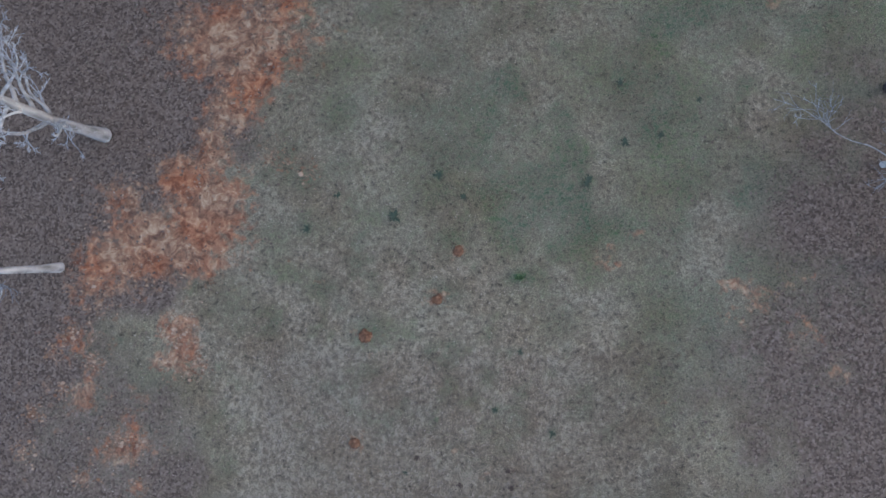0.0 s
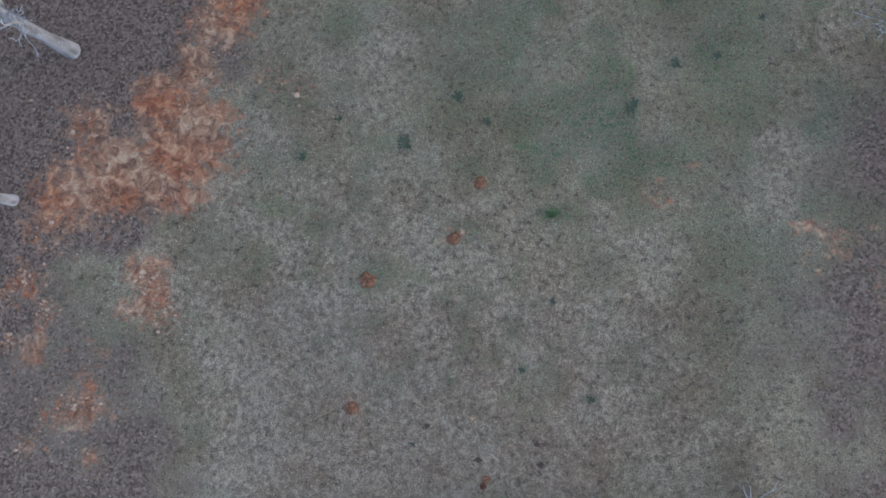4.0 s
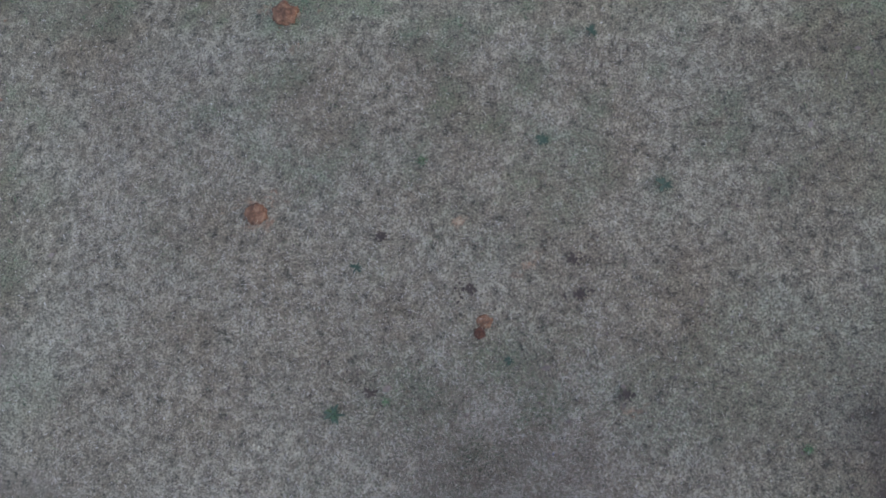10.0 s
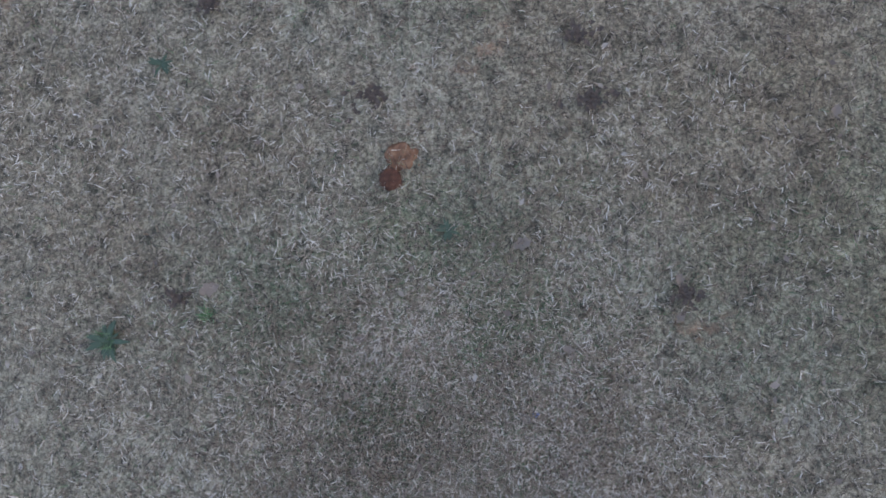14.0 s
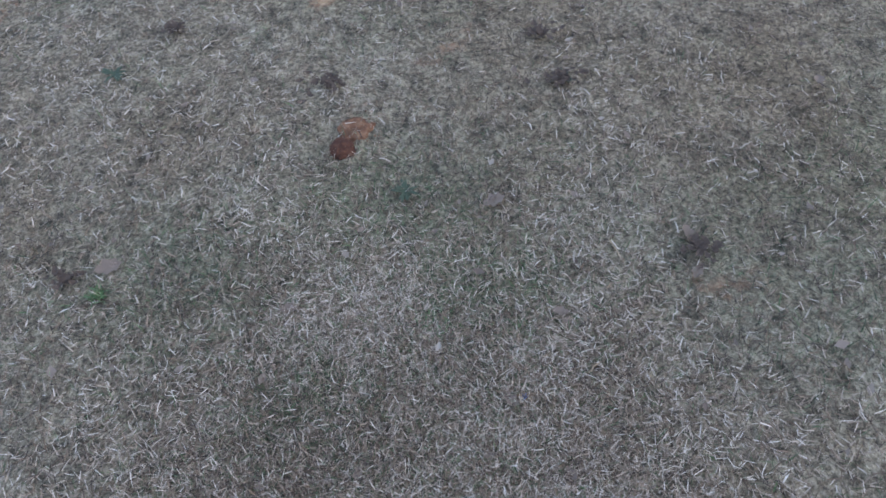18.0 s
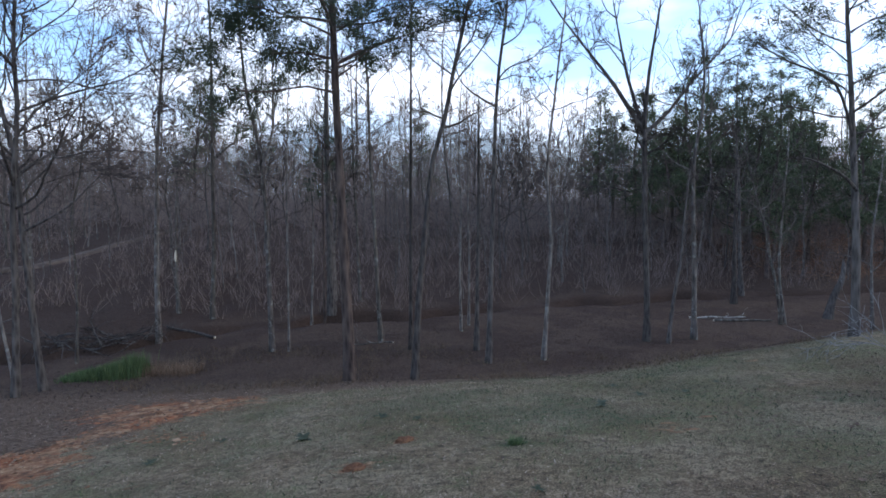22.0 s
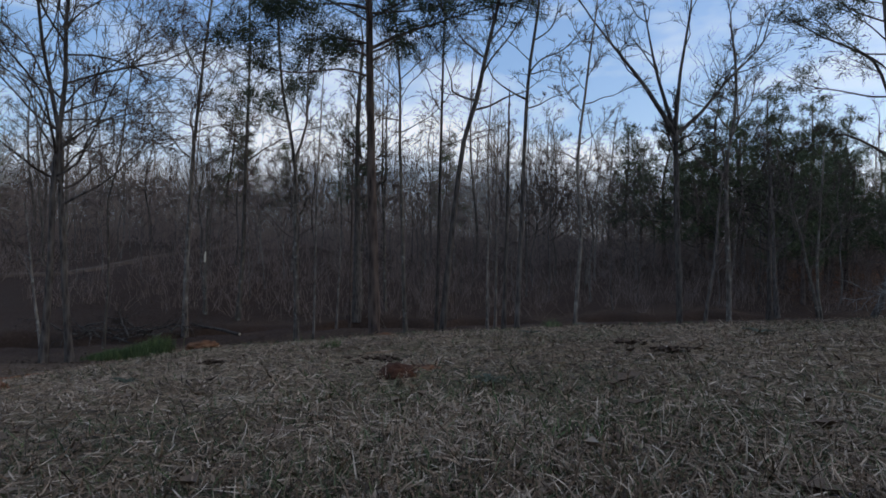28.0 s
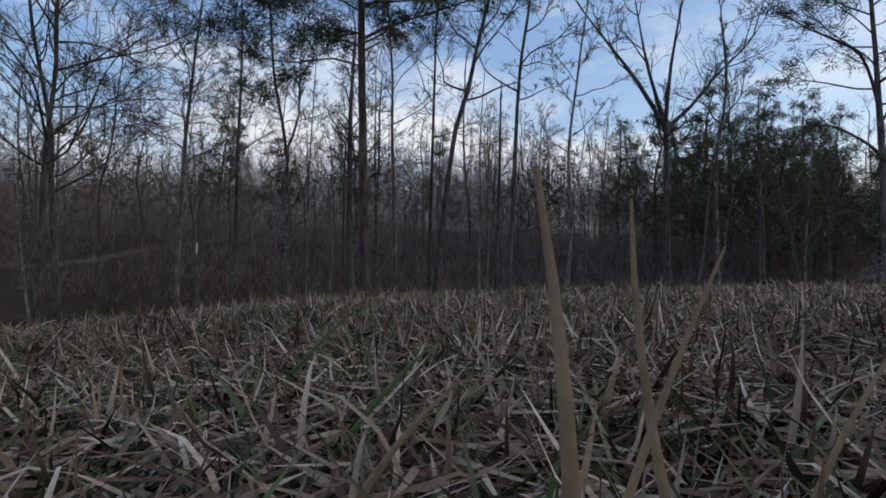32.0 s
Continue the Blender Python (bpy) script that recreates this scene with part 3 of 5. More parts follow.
def tube(V, F, pts, radii, sides):
    """Adds a tapered tube along pts to the lists; its tip is closed to a point."""
    pts = [Vector(p) for p in pts]
    first = len(V)
    n = len(pts)
    ref = Vector((0.31, 0.87, 0.38))
    for k in range(n):
        d = (pts[min(k + 1, n - 1)] - pts[max(k - 1, 0)])
        if d.length < 1e-6:
            d = Vector((0, 0, 1))
        d.normalize()
        a = d.cross(ref)
        if a.length < 0.05:
            a = d.cross(Vector((1, 0, 0)))
        a.normalize()
        b = d.cross(a)
        r = radii[k]
        for s in range(sides):
            t = 2 * math.pi * s / sides
            V.append(pts[k] + a * (r * math.cos(t)) + b * (r * math.sin(t)))
    for k in range(n - 1):
        o = first + k * sides
        for s in range(sides):
            s2 = (s + 1) % sides
            F.append((o + s, o + s2, o + sides + s2, o + sides + s))
    o = first + (n - 1) * sides
    F.append(tuple(o + s for s in range(sides)))


def spike(V, F, p, q, r):
    """The last, finest twig: a three-sided point."""
    d = (q - p).normalized()
    a = d.cross(Vector((0.31, 0.87, 0.38))).normalized()
    b = d.cross(a)
    o = len(V)
    V.extend((p + a * r, p - a * (r * 0.5) + b * (r * 0.87), p - a * (r * 0.5) - b * (r * 0.87), q))
    F.extend(((o, o + 1, o + 3), (o + 1, o + 2, o + 3), (o + 2, o, o + 3)))


def bent_spike(V, F, rng, p, q, r):
    """A last twig with a kink half way along."""
    ln = (q - p).length
    m = p.lerp(q, rng.uniform(0.35, 0.65)) + Vector((rng.gauss(0, 0.1), rng.gauss(0, 0.1), rng.gauss(0, 0.1))) * ln
    d = (q - p).normalized()
    a = d.cross(Vector((0.31, 0.87, 0.38))).normalized()
    b = d.cross(a)
    o = len(V)
    for c, k in ((p, r), (m, r * 0.92)):
        V.extend((c + a * k, c - a * (k * 0.5) + b * (k * 0.87), c - a * (k * 0.5) - b * (k * 0.87)))
    V.append(q)
    F.extend(((o, o + 1, o + 4, o + 3), (o + 1, o + 2, o + 5, o + 4), (o + 2, o, o + 3, o + 5), (o + 3, o + 4, o + 6), (o + 4, o + 5, o + 6), (o + 5, o + 3, o + 6)))


def wander(rng, start, way, length, segs, jit, lift):
    """A crooked line from start along way, lifted towards the sky or drooping."""
    p, d = Vector(start), Vector(way).normalized()
    out = [p.copy()]
    for _ in range(segs):
        d = d + Vector((rng.gauss(0, jit), rng.gauss(0, jit), rng.gauss(0, jit) + lift))
        d.normalize()
        p = p + d * (length / segs)
        out.append(p.copy())
    return out


def along(line, f):
    k = min(int(f * (len(line) - 1)), len(line) - 2)
    t = f * (len(line) - 1) - k
    return line[k].lerp(line[k + 1], t), (line[k + 1] - line[k]).normalized()


def side_way(rng, d, spread):
    """A way that leaves d by about spread radians, to any side."""
    q = Vector((rng.gauss(0, 1), rng.gauss(0, 1), rng.gauss(0, 1)))
    q = (q - d * q.dot(d)).normalized()
    return d * math.cos(spread) + q * math.sin(spread)


def twigs(V, F, rng, line, r, level_, count, length, lift=0.05, thin=0.004, bent=True):
    """Branches off a line, and finer ones off those, down to level_ 0."""
    for _ in range(count):
        f = rng.uniform(0.25, 1.0)
        p, d = along(line, f)
        ln = length * rng.uniform(0.5, 1.15) * (1.15 - 0.55 * f)
        w = side_way(rng, d, rng.uniform(0.28, 0.85))
        if not level_:
            w = (w + Vector((rng.gauss(0, 0.15), rng.gauss(0, 0.15), lift + rng.gauss(0, 0.15)))).normalized()
            if bent:
                bent_spike(V, F, rng, p, p + w * (ln * 1.7), max(r * 0.3, thin))
            else:
                tube(V, F, [p, p + w * (ln * 1.2)], [thin, thin * 0.6], 3)
            continue
        segs = 4 if level_ > 1 else (3 if bent else 2)
        b = wander(rng, p, w, ln, segs, 0.24, lift)
        r0 = max(r * rng.uniform(0.35, 0.6) * (1.1 - 0.5 * f), thin * 1.3)
        tube(V, F, b, [r0 + (thin - r0) * k / segs for k in range(segs + 1)], 4 if level_ > 1 and bent else 3)
        if level_:
            twigs(V, F, rng, b, r0, level_ - 1, max(3 if level_ > 1 else 2, int(count * (0.75 if level_ > 1 else 0.5))), ln * 0.68, lift, thin, bent)


def stem_line(pts, base=(0, 0, -0.12)):
    """Points up a stem from (aside, up) pairs, with a slight sway to and fro in depth."""
    out = [Vector(base)]
    for k, (dx, dz) in enumerate(pts):
        out.append(Vector((dx, 0.06 * math.sin(1.7 * k + dx * 9), dz)))
    return out


def refine(line, times=1):
    for _ in range(times):
        q = [line[0]]
        for a, b, c, d in zip([line[0]] + line[:-2], line[:-1], line[1:], line[2:] + [line[-1]]):
            q += [(b + c) * 0.5625 - (a + d) * 0.0625, c]
        line = q
    return line


def trunk_mesh(line, r, top=0.35, sides=10, flare=0.5):
    V, F = [], []
    n = len(line) - 1
    tot = line[-1].z
    radii = []
    for k, p in enumerate(line):
        f = max(p.z, 0) / tot
        radii.append(r * (1 - (1 - top) * f) * (1 + flare * math.exp(-max(p.z, 0) / 0.22)))
    tube(V, F, line, radii, sides)
    # uneven bark outline
    for k, v in enumerate(V):
        w = 1 + 0.10 * (noise.noise(Vector((v.x * 9, v.y * 9, v.z * 2.2))))
        c = line[min(k // sides, n)]
        V[k] = c + (v - c) * w
    return V, F, radii


def bare_tree(name, spec, bark, twig, seed, label, limbs=11, start=0.45, reach=2.6, depth=2, count=5, explicit=(), thin=0.0046, group="bare trees at the lawn's foot", up=0.06, top=0.35, joined=False):
    """A leafless tree: trunk along its points, limbs from part of the way up, and twigs."""
    x, y, r, pts = spec
    rng = random.Random(seed)
    z = lv(x, y)
    ob = thing(name, (x, y, z), label, "tree", group)
    line = refine(stem_line(pts))
    V, F, radii = trunk_mesh(line, r, top)
    part("trunk", V, F, bark, ob)
    tot = line[-1].z
    TV, TF = [], []
    lines = []
    for pl, rr in explicit:
        lines.append(([Vector(p) for p in pl], rr))
    for k in range(limbs):
        f = start + (1 - start) * (k + rng.random()) / limbs
        p, d = along(line, min(f, 0.995))
        az = k * 2.4 + rng.uniform(-0.5, 0.5)
        out = Vector((math.cos(az), math.sin(az), 0))
        w = (out * rng.uniform(0.7, 1.0) + Vector((0, 0, rng.uniform(0.25, 0.9)))).normalized()
        ln = reach * rng.uniform(0.6, 1.15) * (1.15 - 0.6 * (f - start) / (1 - start))
        rr = r * (1 - (1 - top) * f) * rng.uniform(0.35, 0.6)
        lines.append((wander(rng, p, w, ln, 6, 0.2, up), rr))
    lines.append((wander(rng, line[-1], (line[-1] - line[-2]), reach * 0.7, 5, 0.12, 0.05), r * top))
    for ln_pts, rr in lines:
        ln_pts = ln_pts if joined else refine(ln_pts)
        LV, LF = (TV, TF) if joined else ([], [])
        m = len(ln_pts) - 1
        tube(LV, LF, ln_pts, [rr + (thin * 1.5 - rr) * (k / m) ** 0.8 for k in range(m + 1)], 4 if joined else 6)
        if not joined:
            part("limb", LV, LF, bark, ob)
        span = sum((b - a).length for a, b in zip(ln_pts[:-1], ln_pts[1:]))
        twigs(TV, TF, rng, ln_pts, rr * 0.75, depth, count, span * 0.5, up, thin, not joined)
    tagged(part("crown", TV, TF, twig, ob, "fine leafless twigs"), kind="stuff")
    return ob


def needle_clump(V, F, rng, c, size, n, way=(0, 0, 1), thick=0.022):
    """A brush of long needles round a twig's end."""
    c, way = Vector(c), Vector(way).normalized()
    for _ in range(n):
        d = Vector((rng.gauss(0, 1), rng.gauss(0, 1), rng.gauss(0, 0.8))).normalized() + way * 0.5
        d.normalize()
        s = d.cross(Vector((rng.gauss(0, 1), rng.gauss(0, 1), rng.gauss(0, 1))))
        s.normalize()
        o = c + d * (size * rng.uniform(0.0, 0.35)) + Vector((rng.gauss(0, 1), rng.gauss(0, 1), rng.gauss(0, 1))) * (size * 0.25)
        e = o + d * (size * rng.uniform(0.5, 1.0)) - Vector((0, 0, size * 0.12))
        w = size * thick
        k = len(V)
        V.extend([o - s * w, o + s * w, e + s * (w * 0.3)])
        F.append((k, k + 1, k + 2))


def pine_tree(name, spec, seed, label, limbs, low, reach, explicit=(), clumps=9, size=0.3, needles=26, bark=None, leaf=None, group="pines", top=0.3, thin=0.006, joined=False):
    """A pine: tall stem, crooked limbs high up, brushes of needles on their outer twigs."""
    x, y, r, pts = spec
    rng = random.Random(seed)
    ob = thing(name, (x, y, lv(x, y)), label, "tree", group)
    line = refine(stem_line(pts))
    V, F, _ = trunk_mesh(line, r, top, 12, 0.35)
    part("trunk", V, F, bark or BARK_PINE, ob)
    tot = line[-1].z
    NV, NF, TV, TF = [], [], [], []
    lines = [([Vector(p) for p in pl], rr) for pl, rr in explicit]
    for k in range(limbs):
        f = low + (1 - low) * (k + rng.random() * 0.8) / limbs
        p, d = along(line, min(f, 0.99))
        az = k * 2.4 + rng.uniform(-0.6, 0.6)
        g = (f - low) / (1 - low)
        w = Vector((math.cos(az), math.sin(az), rng.uniform(-0.05, 0.35) + 0.5 * g))
        ln = reach * rng.uniform(0.65, 1.1) * (1.1 - 0.75 * g)
        lines.append((wander(rng, p, w, ln, 6, 0.13, 0.03), r * rng.uniform(0.18, 0.32) * (1.1 - 0.6 * g)))
    for pl, rr in lines:
        pl = refine(pl)
        LV, LF = (TV, TF) if joined else ([], [])
        m = len(pl) - 1
        tube(LV, LF, pl, [rr + (thin - rr) * k / m for k in range(m + 1)], 5)
        if not joined:
            part("limb", LV, LF, bark or BARK_PINE, ob)
        span = sum((b - a).length for a, b in zip(pl[:-1], pl[1:]))
        for _ in range(max(3, int(clumps * span / 2.3))):
            f = rng.uniform(0.3, 1.0)
            p, d = along(pl, f)
            w = side_way(rng, d, rng.uniform(0.3, 1.1)) + Vector((0, 0, 0.15))
            b = wander(rng, p, w, span * rng.uniform(0.15, 0.55), 3, 0.18, 0.06)
            tube(TV, TF, b, [rr * 0.3, rr * 0.22, thin, thin * 0.8], 3)
            for q in (b[-1], b[-2], b[-1] + Vector((rng.gauss(0, 0.3), rng.gauss(0, 0.3), rng.gauss(0, 0.12)))):
                needle_clump(NV, NF, rng, q, size * rng.uniform(0.6, 1.15), needles, b[-1] - b[-2], 0.05 if joined else 0.04)
    tagged(part("crown", TV, TF, TWIG_DARK, ob), kind="stuff")
    tagged(part("foliage", NV, NF, leaf or NEEDLE, ob, "dark green brushes of long pine needles", False), kind="stuff")
    return ob


# trunks: foot x, y, radius, then points up the stem as (aside, up)
PINE = (-1.90, 14.40, 0.141, [(-0.03, 1.83), (-0.09, 3.71), (-0.13, 5.28), (-0.16, 6.96), (-0.18, 8.61), (-0.21, 10.60), (-0.22, 12.30)])
LEAN = (-0.34, 14.00, 0.084, [(0.12, 1.76), (0.31, 3.58), (0.51, 5.12), (0.78, 6.00), (0.98, 7.00), (1.21, 7.98), (1.47, 9.08), (1.62, 10.16)])
T6 = (1.61, 16.40, 0.080, [(0.08, 2.26), (0.16, 4.39), (0.22, 6.48), (0.34, 7.94), (0.52, 9.24), (0.64, 10.67)])
T4 = (1.37, 17.80, 0.073, [(0.07, 2.60), (0.12, 5.07), (0.12, 7.08)])
T7 = (3.15, 16.60, 0.062, [(0.16, 2.22), (0.21, 3.46), (0.10, 4.84), (0.17, 6.04), (0.30, 7.09), (0.41, 8.12), (0.58, 9.29)])
T3 = (-4.76, 18.10, 0.082, [(-0.01, 1.78), (-0.05, 3.80), (-0.09, 5.30), (-0.27, 6.53), (-0.48, 7.59), (-0.59, 9.03), (-0.65, 10.62)])
T3B = (-4.23, 18.00, 0.034, [(0.04, 2.13), (0.06, 4.46), (0.19, 6.75), (0.27, 8.68)])
SNAG = (-9.38, 22.50, 0.071, [(-0.02, 1.27), (-0.01, 2.28), (0.05, 3.37), (0.15, 4.61)])
T5 = (-8.96, 19.90, 0.090, [(0.02, 2.12), (0.12, 4.33), (0.27, 6.51), (0.39, 7.94), (0.59, 9.53), (0.81, 11.27)])
P10 = (-8.08, 22.30, 0.084, [(0.15, 2.56), (0.25, 5.24), (0.31, 7.66), (0.35, 10.05), (0.35, 12.00)])
L1 = (-8.82, 12.90, 0.077, [(0.12, 2.16), (0.21, 3.59), (0.32, 4.99), (0.44, 6.15), (0.49, 7.28), (0.55, 8.63), (0.68, 9.95)])
BE = (-8.87, 13.90, 0.083, [(-0.10, 1.68), (-0.20, 2.98), (-0.29, 4.13), (-0.26, 4.89), (-0.49, 6.14), (-0.77, 7.50), (-0.92, 8.96)])
P13 = (-9.96, 17.00, 0.038, [(0.10, 1.66), (0.12, 2.93), (0.14, 4.18), (0.39, 5.27), (0.58, 6.50), (0.73, 7.86), (1.00, 9.06)])
BF = (-1.58, 19.20, 0.072, [(-0.09, 2.15), (-0.15, 4.11), (-0.24, 6.22), (-0.24, 7.94), (-0.34, 9.48), (-0.48, 11.16)])
P15 = (-3.92, 23.60, 0.159, [(0.03, 2.32), (0.01, 5.37), (0.03, 7.95), (0.17, 10.47)])
P16 = (-0.59, 18.00, 0.061, [(0.05, 2.60), (0.09, 5.09), (0.14, 7.53), (0.18, 9.61), (0.25, 11.48)])
BG = (6.75, 18.60, 0.098, [(-0.04, 1.96), (-0.09, 3.70), (-0.12, 5.24), (-0.18, 6.51)])
BB = (7.30, 18.30, 0.062, [(0.16, 1.30), (0.32, 2.50), (0.46, 3.86), (0.55, 5.21)])
BA = (8.31, 18.80, 0.085, [(-0.03, 1.92), (-0.06, 3.68), (-0.09, 5.58), (0.10, 6.94), (0.19, 8.29), (0.03, 9.63)])
BD = (12.24, 20.80, 0.062, [(-0.18, 1.07), (-0.45, 2.25), (-0.69, 3.41), (-1.00, 4.57), (-1.27, 5.72)])
BDTWIN = (12.44, 20.90, 0.055, [(-0.24, 1.25), (-0.31, 2.43), (-0.18, 3.79), (-0.15, 5.14), (-0.08, 6.29)])
BC = (8.92, 12.50, 0.094, [(-0.01, 1.56), (-0.06, 3.06), (-0.15, 4.20), (-0.26, 5.32), (-0.39, 6.42), (-0.48, 7.62)])
ST = (14.40, 21.60, 0.146, [(0.21, 0.72), (0.43, 1.34), (0.57, 1.84)])
P23 = (12.67, 25.00, 0.113, [(-0.02, 2.11), (0.01, 4.20), (-0.01, 6.27)])
P24 = (14.05, 27.00, 0.101, [(-0.19, 1.93), (-0.21, 3.95), (-0.33, 6.19)])
Q1 = (-4.37, 22.00, 0.041, [(0.09, 1.87), (0.18, 3.71), (0.14, 5.73), (0.31, 7.73)])
Q2 = (1.05, 20.50, 0.049, [(-0.03, 2.18), (0.04, 4.08), (-0.03, 5.96), (0.06, 8.00)])
Q4 = (1.35, 21.50, 0.048, [(0.05, 2.28), (0.02, 4.67), (0.07, 6.83)])
Q5 = (-9.69, 14.20, 0.043, [(-0.19, 1.43), (-0.31, 2.50), (-0.44, 3.55)])
BGTWIN = (14.15, 19.00, 0.057, [(-0.16, 1.77), (-0.11, 3.19), (0.04, 4.95)])


def up_from(spec, pts):
    """World points as seen from a tree's foot."""
    x, y = spec[0], spec[1]
    z = lv(x, y)
    return [(a - x, b - y, c - z) for a, b, c in pts]


def shift_mesh_tree():
    G = "trees along the lawn's foot"
    # the tall pine
    px, py, pr, pp = PINE
    ex = []
    for pts in (
        [(-2.02, 14.4, 4.3), (-2.7, 14.2, 4.45), (-3.5, 14.0, 4.3), (-4.3, 13.9, 4.35), (-4.9, 13.9, 4.6)],
        [(-2.05, 14.4, 5.1), (-2.9, 14.6, 5.3), (-3.7, 14.7, 5.3), (-4.6, 14.7, 5.5)],
        [(-2.05, 14.4, 4.75), (-2.4, 13.8, 4.75), (-2.8, 13.4, 4.4)],
        [(-2.0, 14.4, 4.9), (-1.6, 14.2, 5.0), (-1.1, 14.1, 5.3), (-0.4, 14.0, 5.6)],
        [(-2.0, 14.4, 4.7), (-1.7, 14.7, 5.0), (-1.35, 15.0, 5.3)],
        [(-2.05, 14.4, 5.6), (-2.9, 13.9, 5.9), (-3.9, 13.5, 6.1)],
        [(-2.05, 14.4, 5.7), (-1.2, 14.3, 6.1), (-0.2, 14.1, 6.4)],
    ):
        ex.append((up_from(PINE, pts), 0.03))
    pine_tree("pine_tree", PINE, 5, "tall pine with a reddish straight trunk and bare lower stem", 18, 0.60, 3.1, ex, 15, 0.28, 34)
    bare_tree("oak_tree", LEAN, BARK_DARK, TWIG_DARK, 11, "dark slender oak leaning and forking high up, leafless", 13, 0.45, 2.5, 3, 5, group=G)
    bare_tree("hardwood_tree", T6, BARK_DARK, TWIG, 12, "dark straight leafless hardwood with sparse high limbs", 12, 0.5, 2.1, 3, 5, group=G)
    bare_tree("dead_tree", T4, BARK_DARK, TWIG_DARK, 13, "dark dead trunk broken off at the top", 5, 0.5, 0.7, 1, 3, group=G)
    bare_tree("hardwood_tree", T7, BARK_GREY, TWIG, 14, "thin grey crooked hardwood with many upright twigs", 15, 0.28, 1.8, 3, 5, group=G)
    pine_tree("pine_tree", T3, 15, "slender grey pine splitting into two stems with dark high foliage", 15, 0.52, 1.7,
              [(up_from(T3, [(-4.85, 18.1, 2.9), (-4.5, 18.1, 4.0), (-4.45, 18.0, 5.6), (-4.2, 17.9, 7.5)]), 0.05)], 14, 0.24, 24, BARK_GREY)
    bare_tree("sapling", T3B, BARK_GREY, TWIG, 16, "pole-thin grey sapling beside a forked hardwood", 9, 0.4, 1.0, 1, 4, group=G)
    bare_tree("dead_tree", SNAG, BARK_WOOD, TWIG, 17, "thin pale snag stripped of bark in one place", 6, 0.5, 1.0, 1, 4, group=G)
    bare_tree("hardwood_tree", T5, BARK_GREY, TWIG, 18, "grey hardwood with wide ascending leafless limbs", 18, 0.42, 3.0, 3, 7, group=G)
    bare_tree("hardwood_tree", P10, BARK_WOOD, TWIG, 19, "pale straight leafless hardwood on the creek bank", 13, 0.42, 2.4, 3, 6, group=G)
    bare_tree("oak_tree", L1, BARK_DARK, TWIG, 20, "dark spreading leafless oak beside washed clay", 24, 0.3, 4.3, 3, 7, group=G, up=0.03, thin=0.0046)
    bare_tree("oak_tree", BE, BARK_DARK, TWIG, 21, "dark leaning leafless oak with a curved stem", 17, 0.36, 3.4, 3, 6, group=G)
    bare_tree("sapling", P13, BARK_WOOD, TWIG, 22, "pale thin sapling beside tall green grass", 12, 0.35, 1.6, 2, 7, group=G)
    bare_tree("hardwood_tree", BF, BARK_WOOD, TWIG, 23, "pale grey blotched hardwood with high leafless crown", 14, 0.5, 2.3, 2, 7, group=G)
    bare_tree("oak_tree", P15, BARK_DARK, TWIG_DARK, 24, "thick dark leafless trunk standing in the creek bank", 13, 0.4, 2.4, 2, 7, group=G)
    bare_tree("hardwood_tree", P16, BARK_DARK, TWIG, 25, "thin dark straight leafless hardwood", 13, 0.45, 1.8, 2, 7, group=G)
    fork = []
    for pts, rr in (
        ([(6.57, 18.6, 3.8), (5.67, 18.5, 5.15), (4.98, 18.4, 5.98), (3.96, 18.2, 7.14), (3.28, 18.1, 8.1)], 0.085),
        ([(6.57, 18.6, 3.85), (6.09, 18.7, 5.48), (5.81, 18.8, 6.96), (5.62, 19.0, 8.4)], 0.075),
        ([(6.57, 18.6, 3.9), (6.68, 18.5, 5.64), (6.9, 18.3, 7.45), (6.95, 18.2, 8.9)], 0.075),
        ([(6.57, 18.6, 3.75), (7.38, 18.7, 4.47), (8.21, 18.9, 5.46), (9.2, 19.0, 6.45), (9.84, 19.1, 7.4)], 0.075),
    ):
        fork.append((up_from(BG, pts), rr))
    bare_tree("oak_tree", BG, BARK_DARK, TWIG_DARK, 26, "dark oak forking low into four long bare limbs", 5, 0.8, 1.8, 3, 7, fork, group=G, top=0.75)
    bare_tree("hardwood_tree", BB, BARK_DARK, TWIG, 27, "slanting dark leafless hardwood", 10, 0.4, 1.6, 2, 7, group=G)
    bare_tree("hardwood_tree", BA, BARK_GREY, TWIG, 28, "grey leafless hardwood with a dark foot", 14, 0.42, 2.0, 2, 7, group=G)
    bare_tree("hardwood_tree", BD, BARK_WOOD, TWIG, 29, "pale crooked leaning stem of a leafless hardwood", 11, 0.35, 1.7, 2, 7, group=G)
    bare_tree("hardwood_tree", BDTWIN, BARK_WOOD, TWIG, 30, "pale upright stem beside a leaning one, leafless", 10, 0.4, 1.6, 2, 7, group=G)
    bcl = [(up_from(BC, [(8.72, 12.5, 3.0), (8.28, 12.4, 4.03), (7.24, 12.3, 4.48), (6.55, 12.2, 4.81)]), 0.035),
           (up_from(BC, [(8.86, 12.5, 1.9), (8.47, 12.4, 2.23), (7.66, 12.3, 2.57), (7.08, 12.2, 2.5)]), 0.04),
           (up_from(BC, [(8.75, 12.5, 2.6), (9.2, 12.6, 3.3), (9.9, 12.7, 3.9), (10.6, 12.9, 4.3)]), 0.03)]
    pine_tree("pine_tree", BC, 31, "dark pine with long crooked lower limbs at the lawn's edge", 18, 0.50, 2.2, (), 13, 0.22, 22, BARK_DARK)
    return bcl


